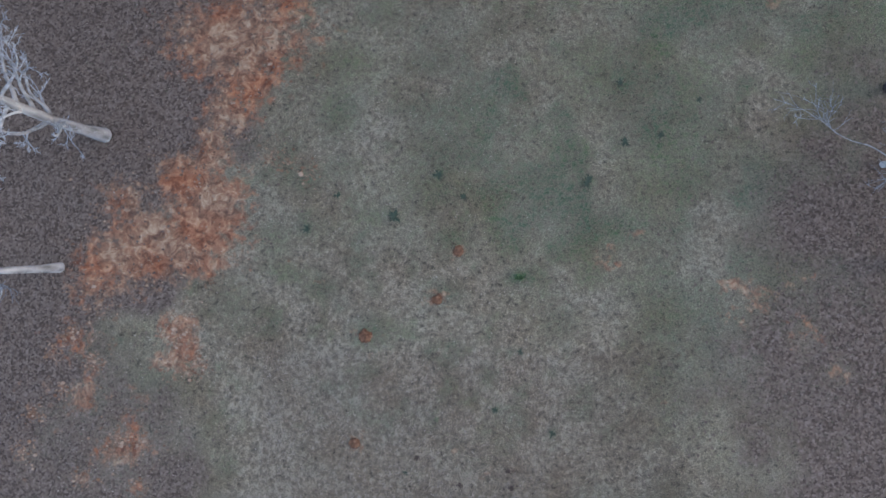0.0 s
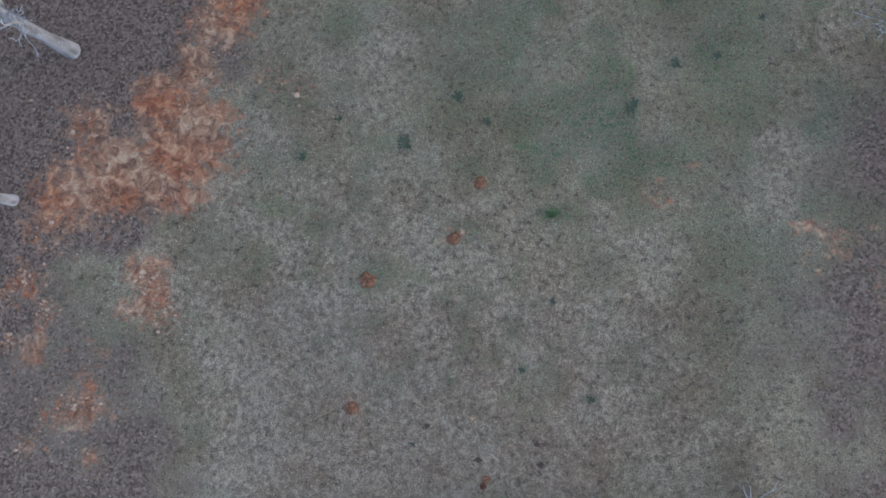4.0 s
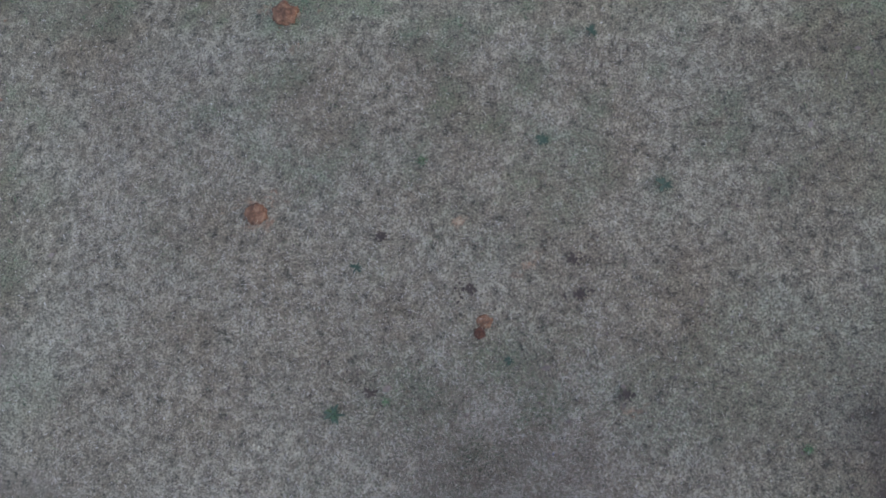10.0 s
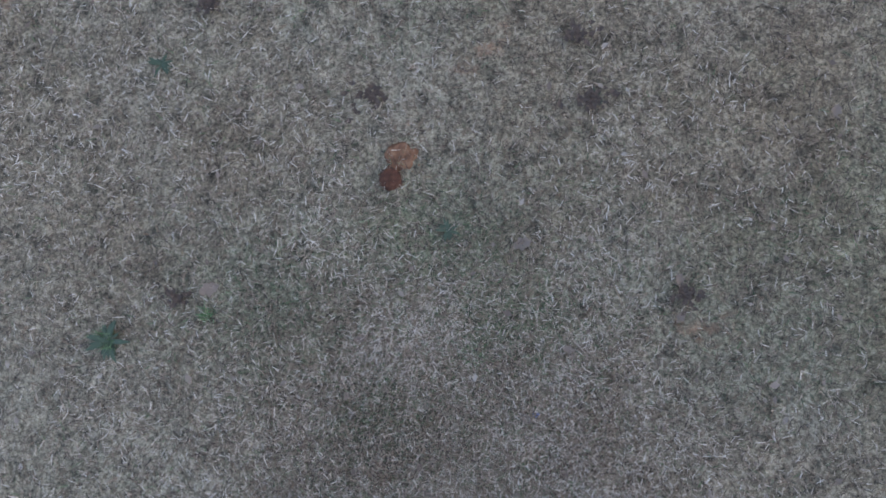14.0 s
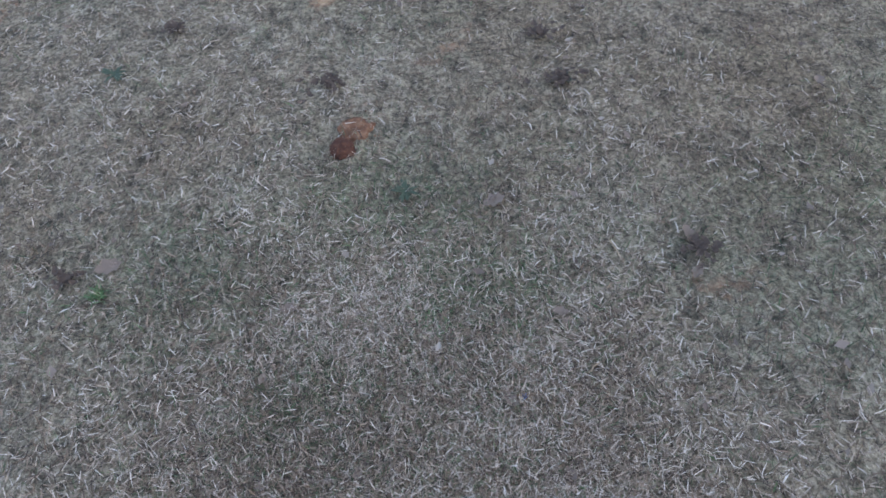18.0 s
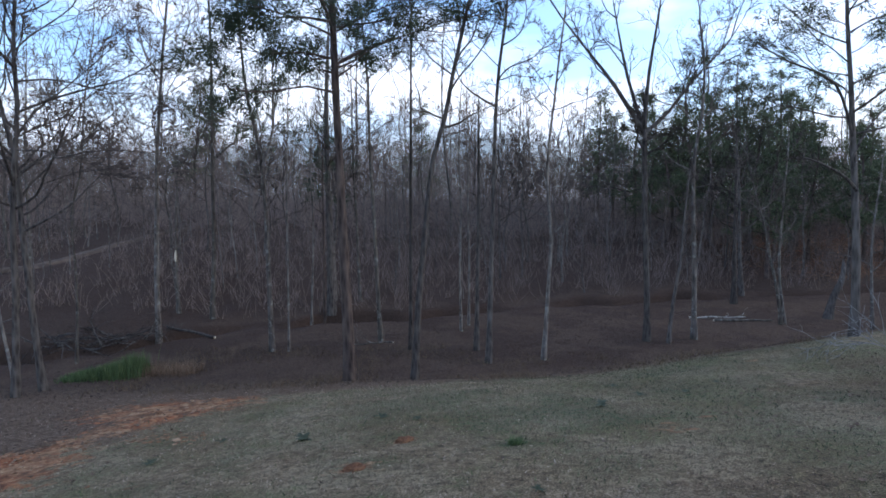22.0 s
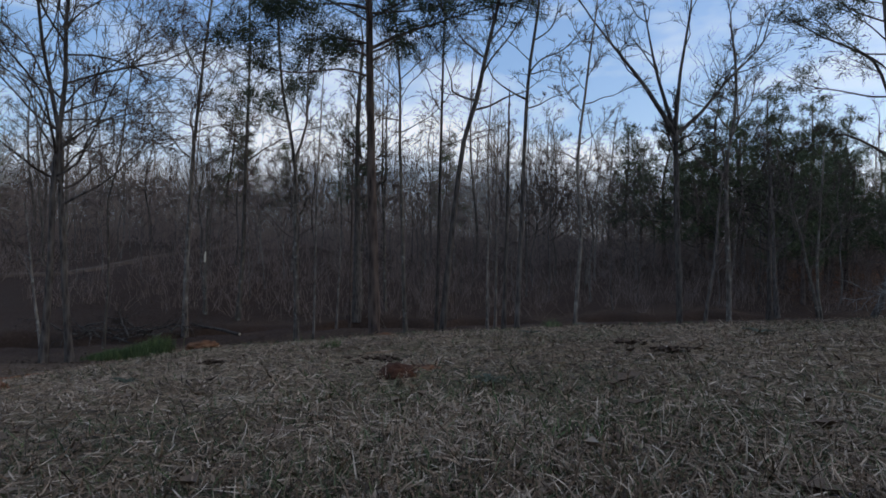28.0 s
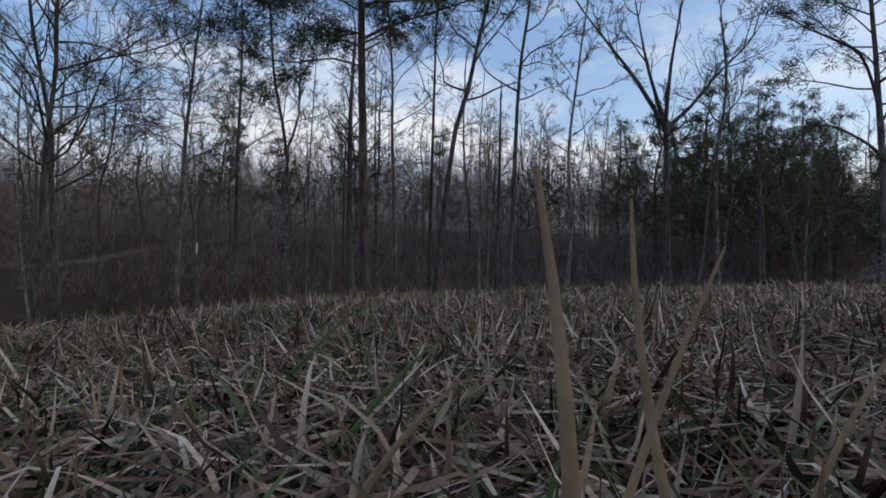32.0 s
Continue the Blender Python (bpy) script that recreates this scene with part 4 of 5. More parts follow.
def loose_limbs(limbs):
    """The dark pine's long bare lower limbs."""
    owner = [o for o in scene.collection.objects if o.get("label", "").startswith("dark pine with long")][0]
    rng = random.Random(77)
    TV, TF = [], []
    for pts, rr in limbs:
        ln = refine([Vector(p) for p in pts], 2)
        V, F = [], []
        m = len(ln) - 1
        tube(V, F, ln, [rr + (0.008 - rr) * k / m for k in range(m + 1)], 6)
        part("limb", V, F, BARK_DARK, owner)
        twigs(TV, TF, rng, ln, rr * 0.7, 2, 7, 1.0, 0.05, 0.004)
    tagged(part("crown", TV, TF, TWIG_DARK, owner), kind="stuff")


loose_limbs(shift_mesh_tree())
G2 = "trees along the lawn's foot"
bare_tree("dead_tree", ST, BARK_DARK, TWIG_DARK, 32, "slanting dark broken stump", 2, 0.6, 0.5, 0, 2, group=G2, top=0.6)
for spec, sd in ((P23, 33), (P24, 34)):
    bare_tree("hardwood_tree", spec, BARK_DARK, TWIG_DARK, sd, "dark upright trunk in front of pines, leafless", 10, 0.45, 1.6, 2, 4, group=G2)
for spec, sd in ((Q1, 35), (Q2, 36), (Q4, 37), (Q5, 38), (BGTWIN, 39)):
    bare_tree("sapling", spec, BARK_GREY, TWIG, sd, "thin grey leafless sapling among taller trunks", 10, 0.35, 1.3, 1, 5, group=G2)



def bare_patch():
    """The pale place on the snag where its bark is gone."""
    owner = [o for o in scene.collection.objects if o.get("label", "").startswith("thin pale snag")][0]
    line = [Vector((-0.02, -0.03, 1.92)), Vector((-0.018, -0.035, 2.05)), Vector((-0.012, -0.035, 2.2)), Vector((0.0, -0.03, 2.34))]
    V, F = [], []
    tube(V, F, line, [0.02, 0.042, 0.036, 0.012], 9)
    part("bare_patch", V, F, BARE_WOOD, owner, "pale bare wood without bark")


bare_patch()
# trees beside the lawn that are looked down on
SIDE_L = (-6.85, 8.26, 0.105, [(-0.10, 1.4), (-0.15, 2.8), (-0.25, 4.2), (-0.4, 5.6)])
SIDE_M = (-7.60, 5.74, 0.07, [(-0.05, 1.4), (-0.15, 2.8), (-0.3, 4.2), (-0.4, 5.4)])
SIDE_R = (7.75, 9.03, 0.085, [(0.05, 1.2), (0.1, 2.6), (0.2, 4.2), (0.2, 5.5)])
SIDE_S = (7.49, 5.85, 0.10, [(0.0, 0.9), (0.1, 1.9), (0.1, 3.0), (0.2, 4.0)])
bare_tree("hardwood_tree", SIDE_L, BARK_PALE_SKYLIT, TWIG_SKYLIT, 41, "grey leafless hardwood beside washed clay, paled for skylight from above", 24, 0.2, 1.15, 3, 5, group=G2)
bare_tree("hardwood_tree", SIDE_M, BARK_PALE_SKYLIT, TWIG_SKYLIT, 42, "slim leafless hardwood in leaf litter, paled for skylight from above", 14, 0.3, 1.3, 2, 5, group=G2)
bare_tree("hardwood_tree", SIDE_R, BARK_DARK, TWIG, 43, "dark small leafless tree in leaf litter", 12, 0.4, 0.8, 2, 5, group=G2)
bare_tree("hardwood_tree", SIDE_S, BARK_DARK, TWIG, 44, "dark low leafless tree in leaf litter", 12, 0.3, 0.8, 2, 5, group=G2)
LOW = (7.5, 7.60, 0.045, [(0.02, 0.25), (0.05, 0.5), (0.05, 0.8)])
bare_tree("ornamental_tree", LOW, BARK_PALE_SKYLIT, TWIG_SKYLIT, 45, "low spreading leafless tree beside lawn, twigs paled for skylight", 19, 0.3, 1.7, 2, 6, group=G2, up=0.03, thin=0.0035)
SHRUB = (3.52, 1.38, 0.035, [(0.02, 0.25), (0.0, 0.5), (-0.08, 0.8), (-0.1, 1.0)])
bare_tree("ornamental_tree", SHRUB, BARK_PALE_SKYLIT, TWIG_SKYLIT, 46, "small leafless tree over dark mulch, twigs paled for skylight", 16, 0.2, 1.15, 2, 5, group=G2, up=0.04, thin=0.004)

# ---- the wood beyond the creek ----


def wood():
    rng = random.Random(900)
    protos, pines, polesx = [], [], []
    for k in range(7):
        hgt = 8.5 + k * 0.75
        bend = [(rng.gauss(0, 0.12) * j, hgt * j / 5) for j in range(1, 6)]
        bark, twig = ((BARK_GREY, TWIG), (BARK_DARK, TWIG_DARK), (BARK_WOOD, TWIG))[k % 3]
        protos.append(bare_tree("hardwood_tree", (-6 + 5 * k, 62 + k, 0.055 + 0.009 * k, bend), bark, twig, 300 + k, "leafless hardwood in the wood beyond the creek", 15, 0.34, 3.4, 2, 5,
                                thin=0.0075, group="trees of the far wood", joined=True))
    for k in range(3):
        hgt = 8.0 + 1.3 * k
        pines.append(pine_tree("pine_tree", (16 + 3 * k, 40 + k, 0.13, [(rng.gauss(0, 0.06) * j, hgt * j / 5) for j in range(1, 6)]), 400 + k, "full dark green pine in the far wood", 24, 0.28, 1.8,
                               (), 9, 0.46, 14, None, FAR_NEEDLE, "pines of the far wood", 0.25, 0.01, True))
    for k in range(3):
        hgt = 3.0 + k
        polesx.append(bare_tree("sapling", (-20 + 3 * k, 33, 0.025, [(rng.gauss(0, 0.08) * j, hgt * j / 4) for j in range(1, 5)]), BARK_GREY, TWIG, 500 + k, "thin leafless understory sapling in leaf litter", 8, 0.2, 1.0, 1, 4,
                                thin=0.007, group="saplings of the far wood", joined=True))
    used = [(o.location.x, o.location.y) for o in protos + pines + polesx]

    def place(src, n, xr, yr, gap, smin, smax):
        made = tries = 0
        while made < n and tries < n * 30:
            tries += 1
            y = yr[0] + (yr[1] - yr[0]) * rng.random() ** 0.85
            half = 6 + y * 0.80
            x = rng.uniform(max(-half, xr[0]), min(half, xr[1]))
            if y < creek_y(x) + 0.8 or any((x - a) ** 2 + (y - b) ** 2 < gap * gap for a, b in used):
                continue
            if abs(y - (29.2 + 0.9 * (x + 18.6) if x > -19 else 28)) < 1.6 and -20 < x < -4:
                continue
            used.append((x, y))
            s = rng.uniform(smin, smax)
            m = pose(x, y, lv(x, y) - 0.05, rng.gauss(0, 2.2), rng.gauss(0, 2.2), rng.uniform(0, 360)) @ Matrix.Scale(s, 4)
            src_ob = rng.choice(src)
            c = copy_thing(src_ob, m)
            c.matrix_basis = m
            made += 1

    place(pines, 17, (11, 32), (34, 47), 1.5, 0.8, 1.2)
    place(pines, 12, (17, 31), (29, 40), 1.4, 0.7, 1.05)
    place(pines, 6, (-40, 40), (46, 70), 2.5, 0.8, 1.2)
    place(protos[:4], 62, (-45, 45), (24, 42), 1.0, 0.54, 0.95)
    place(protos[4:], 95, (-70, 70), (40, 85), 1.0, 0.65, 1.1)
    place(polesx, 130, (-30, 30), (23, 42), 0.7, 0.6, 1.3)


wood()


def far_brush():
    """The tangle of thin stems and twigs that fills the far wood."""
    rng = random.Random(640)
    V, F = [], []
    n = 0
    while n < 4200:
        y = 32 + 58 * rng.random() ** 0.75
        x = rng.uniform(-1, 1) * (8 + y * 0.8)
        if y < creek_y(x) + 5:
            continue
        n += 1
        z = lv(x, y)
        far = min(max((y - 38) / 15, 0), 1)
        hgt = rng.uniform(1.5, 3.5) + far * (2.0 + 4.5 * rng.random())
        r = 0.007 + 0.007 * rng.random() + 0.0002 * y
        line = wander(rng, (x, y, z - 0.1), (rng.gauss(0, 0.22), rng.gauss(0, 0.22), 1), hgt, 4, 0.2, 0.03)
        tube(V, F, line, [r, r * 0.85, r * 0.7, r * 0.5, r * 0.3], 3)
        for _ in range(9):
            p, d = along(line, rng.uniform(0.15, 0.98))
            w = side_way(rng, d, rng.uniform(0.4, 1.1))
            q = p + w * (hgt * rng.uniform(0.18, 0.48))
            bent_spike(V, F, rng, p, q, r * 0.5)
            for _ in range(3):
                m = p.lerp(q, rng.uniform(0.3, 0.95))
                spike(V, F, m, m + side_way(rng, w, rng.uniform(0.4, 1.0)) * (hgt * rng.uniform(0.08, 0.22)), r * 0.4)
    for _ in range(1500):
        y = rng.uniform(22, 36)
        x = rng.uniform(-1, 1) * (6 + y * 0.75)
        if y < creek_y(x) + 0.7 or abs(x + 18) < 1.5:
            continue
        p = Vector((x, y, lv(x, y) - 0.05))
        for _ in range(rng.randrange(2, 7)):
            w = Vector((rng.gauss(0, 0.4), rng.gauss(0, 0.4), 1)).normalized()
            ln = rng.uniform(0.3, 1.5)
            o = p + Vector((rng.gauss(0, 0.15), rng.gauss(0, 0.15), 0))
            bent_spike(V, F, rng, o, o + w * ln, 0.009)
            m = o + w * (ln * rng.uniform(0.4, 0.9))
            spike(V, F, m, m + side_way(rng, w, 0.8) * rng.uniform(0.15, 0.5), 0.006)
    for _ in range(2600):
        y = 40 + 55 * rng.random()
        x = rng.uniform(-1, 1) * (8 + y * 0.85)
        p = Vector((x, y, lv(x, y) - 0.1))
        for _ in range(9):
            w = Vector((rng.gauss(0, 0.8), rng.gauss(0, 0.8), 1)).normalized()
            q = p + w * rng.uniform(0.8, 3.4)
            spike(V, F, p + Vector((rng.gauss(0, 0.4), rng.gauss(0, 0.4), 0)), q, 0.018)
            m = p.lerp(q, rng.uniform(0.4, 0.9))
            spike(V, F, m, m + side_way(rng, w, 0.8) * rng.uniform(0.3, 0.9), 0.012)
    tagged(part("far_brush", V, F, BRUSH), "tangle of thin leafless stems filling the far wood", "undergrowth", kind="stuff")


far_brush()
MIDPINE = (-3.9, 22.2, 0.05, [(0.0, 1.6), (0.02, 3.2), (0.05, 5.0), (0.1, 7.2)])
pine_tree("pine_tree", MIDPINE, 61, "slim young pine with drooping dark green foliage", 11, 0.62, 1.0, (), 6, 0.24, 26, group="pines")

# ---- things on the woodland floor ----


def fallen_log(name, a, b, r, bark, label, twigs_n=0, seed=1):
    ax, ay, bx, by = *a, *b
    za, zb = lv(ax, ay), lv(bx, by)
    ob = thing(name, (ax, ay, za), label, "log")
    rng = random.Random(seed)
    end = Vector((bx - ax, by - ay, zb - za + r * 0.8))
    line = [Vector((0, 0, r * 0.8)).lerp(end, k / 6) + Vector((rng.gauss(0, 0.03), rng.gauss(0, 0.03), rng.gauss(0, 0.012))) for k in range(7)]
    V, F, _ = [], [], 0
    tube(V, F, refine(line), [r * (1 - 0.35 * k / 12) for k in range(13)], 10)
    part("stem", V, F, bark, ob)
    d = (line[0] - line[1]).normalized()
    V, F = [], []
    tube(V, F, [line[0], line[0] + d * 0.012], [r * 0.93, r * 0.9], 12)
    part("sawn_end", V, F, SAWN, ob, "pale sawn end")
    if twigs_n:
        V, F = [], []
        twigs(V, F, rng, line, r * 0.6, 1, twigs_n, 0.9, 0.02, 0.006)
        part("branches", V, F, bark, ob)
    return ob


fallen_log("fallen_branch", (-7.15, 19.9), (-9.1, 21.0), 0.055, BARK_DARK, "dark fallen branch with a pale sawn end on leaf litter", 6, 3)
fallen_log("fallen_log", (10.2, 21.5), (12.2, 21.3), 0.045, BARK_WOOD, "weathered pale log lying on the woodland floor", 0, 4)
fallen_log("fallen_log", (9.6, 22.1), (11.6, 21.9), 0.045, BARK_PALE_SKYLIT, "grey barkless log lying on the woodland floor", 2, 5)
fallen_log("fallen_branch", (-1.2, 19.0), (-2.6, 18.6), 0.03, BARK_GREY, "thin grey fallen branch at a trunk's foot", 5, 6)


def brush_heap(x, y, wide, seed):
    """A low heap of dark dead branches."""
    rng = random.Random(seed)
    z = lv(x, y)
    ob = thing("brush_heap", (x, y, z), "low dark heap of dead branches on the creek bank", "branches")
    TV, TF = [], []
    for _ in range(26):
        a = Vector((rng.gauss(0, wide * 0.4), rng.gauss(0, 0.4), rng.uniform(0, 0.3)))
        w = Vector((rng.choice((-1, 1)) * rng.uniform(0.5, 1), rng.gauss(0, 0.4), rng.uniform(0.05, 0.7)))
        line = wander(rng, a, w, rng.uniform(0.7, 1.6), 6, 0.2, -0.14)
        r = rng.uniform(0.012, 0.035)
        V, F = [], []
        tube(V, F, line, [r + (0.004 - r) * k / 6 for k in range(7)], 5)
        part("branch", V, F, BARK_DARK, ob)
        twigs(TV, TF, rng, line, r * 0.7, 1, 7, 0.5, 0.0, 0.003)
    tagged(part("twig_tangle", TV, TF, TWIG_DARK, ob), kind="stuff")


brush_heap(-11.3, 18.6, 1.5, 88)
brush_heap(-10.0, 18.9, 1.0, 89)


def track():
    """The pale dirt track climbing the far slope: a thin sheet just above the ground."""
    pts = [(-24, 25.5), (-18.6, 28.2), (-17.4, 33.0), (-15.2, 41.3), (-11, 50)]
    V, F = [], []
    line = refine([Vector((x, y, 0)) for x, y in pts], 4)
    for k, p in enumerate(line):
        d = (line[min(k + 1, len(line) - 1)] - line[max(k - 1, 0)]).normalized()
        s = Vector((-d.y, d.x, 0))
        for j in range(5):
            w = (j - 2) / 2 * (0.5 + 0.1 * math.sin(k * 0.9 + j))
            q = p + s * w
            V.append((q.x, q.y, lv(q.x, q.y) + (0.10 if 0 < j < 4 else -0.12)))
    for k in range(len(line) - 1):
        for j in range(4):
            o = k * 5 + j
            F.append((o, o + 1, o + 6, o + 5))
    tagged(part("road", V, F, TRACK), "pale worn dirt track climbing the wooded slope", "road", kind="structure")


track()

# ---- blades, leaves, weeds, clods ----


def sheet_from(name, co, tri, material, label, colours=None, category="grass"):
    me = bpy.data.meshes.new(name)
    me.vertices.add(len(co))
    me.vertices.foreach_set("co", co.ravel())
    me.loops.add(tri.size)
    me.loops.foreach_set("vertex_index", tri.ravel().astype(np.int32))
    me.polygons.add(len(tri))
    me.polygons.foreach_set("loop_start", np.arange(len(tri)) * 3)
    me.update(calc_edges=True)
    if colours is not None:
        a = me.attributes.new("blade", "FLOAT_COLOR", "POINT")
        a.data.foreach_set("color", colours.ravel())
    me.materials.append(material)
    return tagged(new(name, me), label, category, kind="stuff")


def blades(name, rs, x, y, length, width, lean, bend, tone, green, material, label, sink=0.004, z=None, steps=3):
    """Grass: each blade a bent, tapering strip that ends in a point."""
    n = len(x)
    c = 2 * steps + 1
    az = rs.uniform(0, 2 * np.pi, n)
    ux, uy = np.cos(az), np.sin(az)
    co = np.zeros((n, c, 3))
    px, pz = np.zeros(n), np.zeros(n)
    th = lean.copy()
    tw = rs.uniform(-0.9, 0.9, n)
    base = (level(x, y) if z is None else z) - sink
    for k in range(steps + 1):
        f = k / steps
        w = width * (1 - 0.85 * f ** 1.6) * 0.5
        ca, sa = np.cos(az + np.pi / 2 + tw * f), np.sin(az + np.pi / 2 + tw * f)
        cx, cy, cz = x + ux * px, y + uy * px, base + np.maximum(pz, 0.001 + 0.004 * f)
        if k < steps:
            tip = w * 0.5 * np.sin(tw * 2)
            co[:, 2 * k] = np.stack([cx - ca * w, cy - sa * w, cz - tip], -1)
            co[:, 2 * k + 1] = np.stack([cx + ca * w, cy + sa * w, cz + tip], -1)
        else:
            co[:, c - 1] = np.stack([cx, cy, cz], -1)
        px = px + np.sin(th) * length / steps
        pz = pz + np.cos(th) * length / steps
        th = th + bend / steps
    pat = np.array([[0, 1, 3], [0, 3, 2], [2, 3, 5], [2, 5, 4]][:c - 3] + [[c - 3, c - 2, c - 1]])
    tri = (np.arange(n)[:, None, None] * c + pat).reshape(-1, 3)
    col = np.ones((n, c, 4))
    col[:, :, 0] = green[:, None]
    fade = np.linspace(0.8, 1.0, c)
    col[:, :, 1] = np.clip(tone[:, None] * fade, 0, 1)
    return sheet_from(name, co.reshape(-1, 3), tri, material, label, col.reshape(-1, 4))


def scatter(rs, n, x0, x1, y0, y1):
    return rs.uniform(x0, x1, n), rs.uniform(y0, y1, n)


EYE = (0.14, 0.18)


def lawn_grass():
    rs = np.random.RandomState(4)

    def grow(name, x, y, ln, wd, flat, label, fresh=1.0, lift=0.0, mat_z=0.0):
        clay, litter, green = cover(x, y)
        bare = fractal(x, y, 71, 6.0)
        clump = fractal(x, y, 73, 2.6)
        keep = (rs.rand(len(x)) > 1.15 * clay) & (rs.rand(len(x)) > 0.75 * litter) & (rs.rand(len(x)) < 0.35 + 1.5 * bare)
        keep &= np.hypot(x - EYE[0], y - EYE[1]) > 0.045
        x, y, green, clump = x[keep], y[keep], green[keep], clump[keep]
        n = len(x)
        live = rs.rand(n) < 0.03 + 0.07 * (fresh > 1) + 0.62 * green
        length = ln * rs.uniform(0.55, 1.3, n) * (1 + 0.25 * live)
        lean = np.where(live, rs.uniform(0.5, 1.4, n), np.where(rs.rand(n) < 0.72, rs.normal(1.5, 0.14, n), rs.uniform(flat, 1.5, n)))
        bend = np.where(live, rs.uniform(0.1, 0.9, n), rs.normal(0.5, 1.1, n))
        # Left drier and paler; right browner, with the wood's shade added into tone.
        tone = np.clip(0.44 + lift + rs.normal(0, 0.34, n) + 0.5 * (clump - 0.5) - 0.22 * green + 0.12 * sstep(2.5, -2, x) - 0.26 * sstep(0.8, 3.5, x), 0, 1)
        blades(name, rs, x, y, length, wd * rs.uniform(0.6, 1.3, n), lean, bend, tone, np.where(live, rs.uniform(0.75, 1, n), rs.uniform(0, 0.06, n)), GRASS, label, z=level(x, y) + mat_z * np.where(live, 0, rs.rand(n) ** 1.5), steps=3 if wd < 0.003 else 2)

    x = 0.16 + np.concatenate([rs.normal(0, 0.36, 125000), rs.normal(0, 1.0, 55000)])
    y = 0.60 + np.concatenate([rs.normal(0, 0.36, 125000), rs.normal(0.2, 0.8, 55000)])
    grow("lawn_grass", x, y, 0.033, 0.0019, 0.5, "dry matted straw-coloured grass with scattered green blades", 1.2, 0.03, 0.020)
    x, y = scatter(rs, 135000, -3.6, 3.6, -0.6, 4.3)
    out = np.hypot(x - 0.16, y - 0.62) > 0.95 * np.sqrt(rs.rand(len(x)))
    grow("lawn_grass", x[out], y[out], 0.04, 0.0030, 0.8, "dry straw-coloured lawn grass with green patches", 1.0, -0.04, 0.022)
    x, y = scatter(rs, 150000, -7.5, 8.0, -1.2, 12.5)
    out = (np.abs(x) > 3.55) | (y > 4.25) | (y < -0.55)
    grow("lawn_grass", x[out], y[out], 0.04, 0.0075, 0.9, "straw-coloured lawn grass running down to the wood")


lawn_grass()


def tall_green_grass():
    rs = np.random.RandomState(8)
    n = 5200
    t = rs.rand(n)
    x = -9.2 + 1.7 * t + rs.normal(0, 0.10, n)
    y = 15.4 + 0.35 * t + rs.normal(0, 0.2, n)
    hump = 0.16 + 0.46 * t ** 1.3
    blades("tall_grass", rs, x, y, hump * rs.uniform(0.4, 1.15, n) * (0.6 + 0.8 * fractal(x, y, 93, 5.0)), np.full(n, 0.012), rs.uniform(0, 0.22, n), rs.uniform(0.1, 0.7, n), rs.uniform(0.4, 1, n), np.ones(n), LUSH,
           "clump of tall lush green grass by the creek")
    m = 1500
    blades("dry_grass", rs, rs.uniform(-7.5, -6.1, m), 15.9 + rs.normal(0, 0.25, m), rs.uniform(0.12, 0.36, m), np.full(m, 0.006), rs.uniform(0, 0.4, m), rs.uniform(0.1, 0.9, m), rs.uniform(0.3, 0.75, m), np.zeros(m), GRASS,
           "thin tan dead grass beside lush green blades")
    m = 17000
    x, y = rs.uniform(-7.5, 9, m), rs.uniform(12.0, 18.5, m)
    dry = fractal(x, y, 91, 0.5) > 0.52
    x, y = x[dry], y[dry]
    k = len(x)
    blades("woodland_grass", rs, x, y, rs.uniform(0.06, 0.2, k), np.full(k, 0.007), rs.uniform(0.1, 0.8, k), rs.uniform(0.1, 0.9, k), rs.uniform(0.1, 0.6, k), rs.uniform(0, 0.35, k), GRASS,
           "thin dry grass among fallen leaves at the wood's edge")


tall_green_grass()


GREEN_TUFTS = [(0.90, 5.59, 0.07, 260, 0.09), (-1.23, 1.14, 0.04, 120, 0.05), (-0.81, 1.24, 0.03, 70, 0.045), (0.24, 1.08, 0.06, 60, 0.04), (2.37, 0.92, 0.03, 70, 0.05), (-0.54, 3.18, 0.04, 60, 0.05)]


def green_tufts():
    rs = np.random.RandomState(18)
    for x0, y0, r, n, ln in GREEN_TUFTS:
        d, a = r * np.sqrt(rs.rand(n)), rs.uniform(0, 6.28, n)
        blades("grass_tuft", rs, x0 + d * np.cos(a), y0 + 0.8 * d * np.sin(a), ln * rs.uniform(0.6, 1.3, n), np.full(n, 0.004), rs.uniform(0.1, 1.0, n), rs.uniform(0.2, 1.2, n), rs.uniform(0.3, 1, n),
               np.ones(n), LUSH, "small tuft of fresh green grass in dry turf", steps=2)


green_tufts()


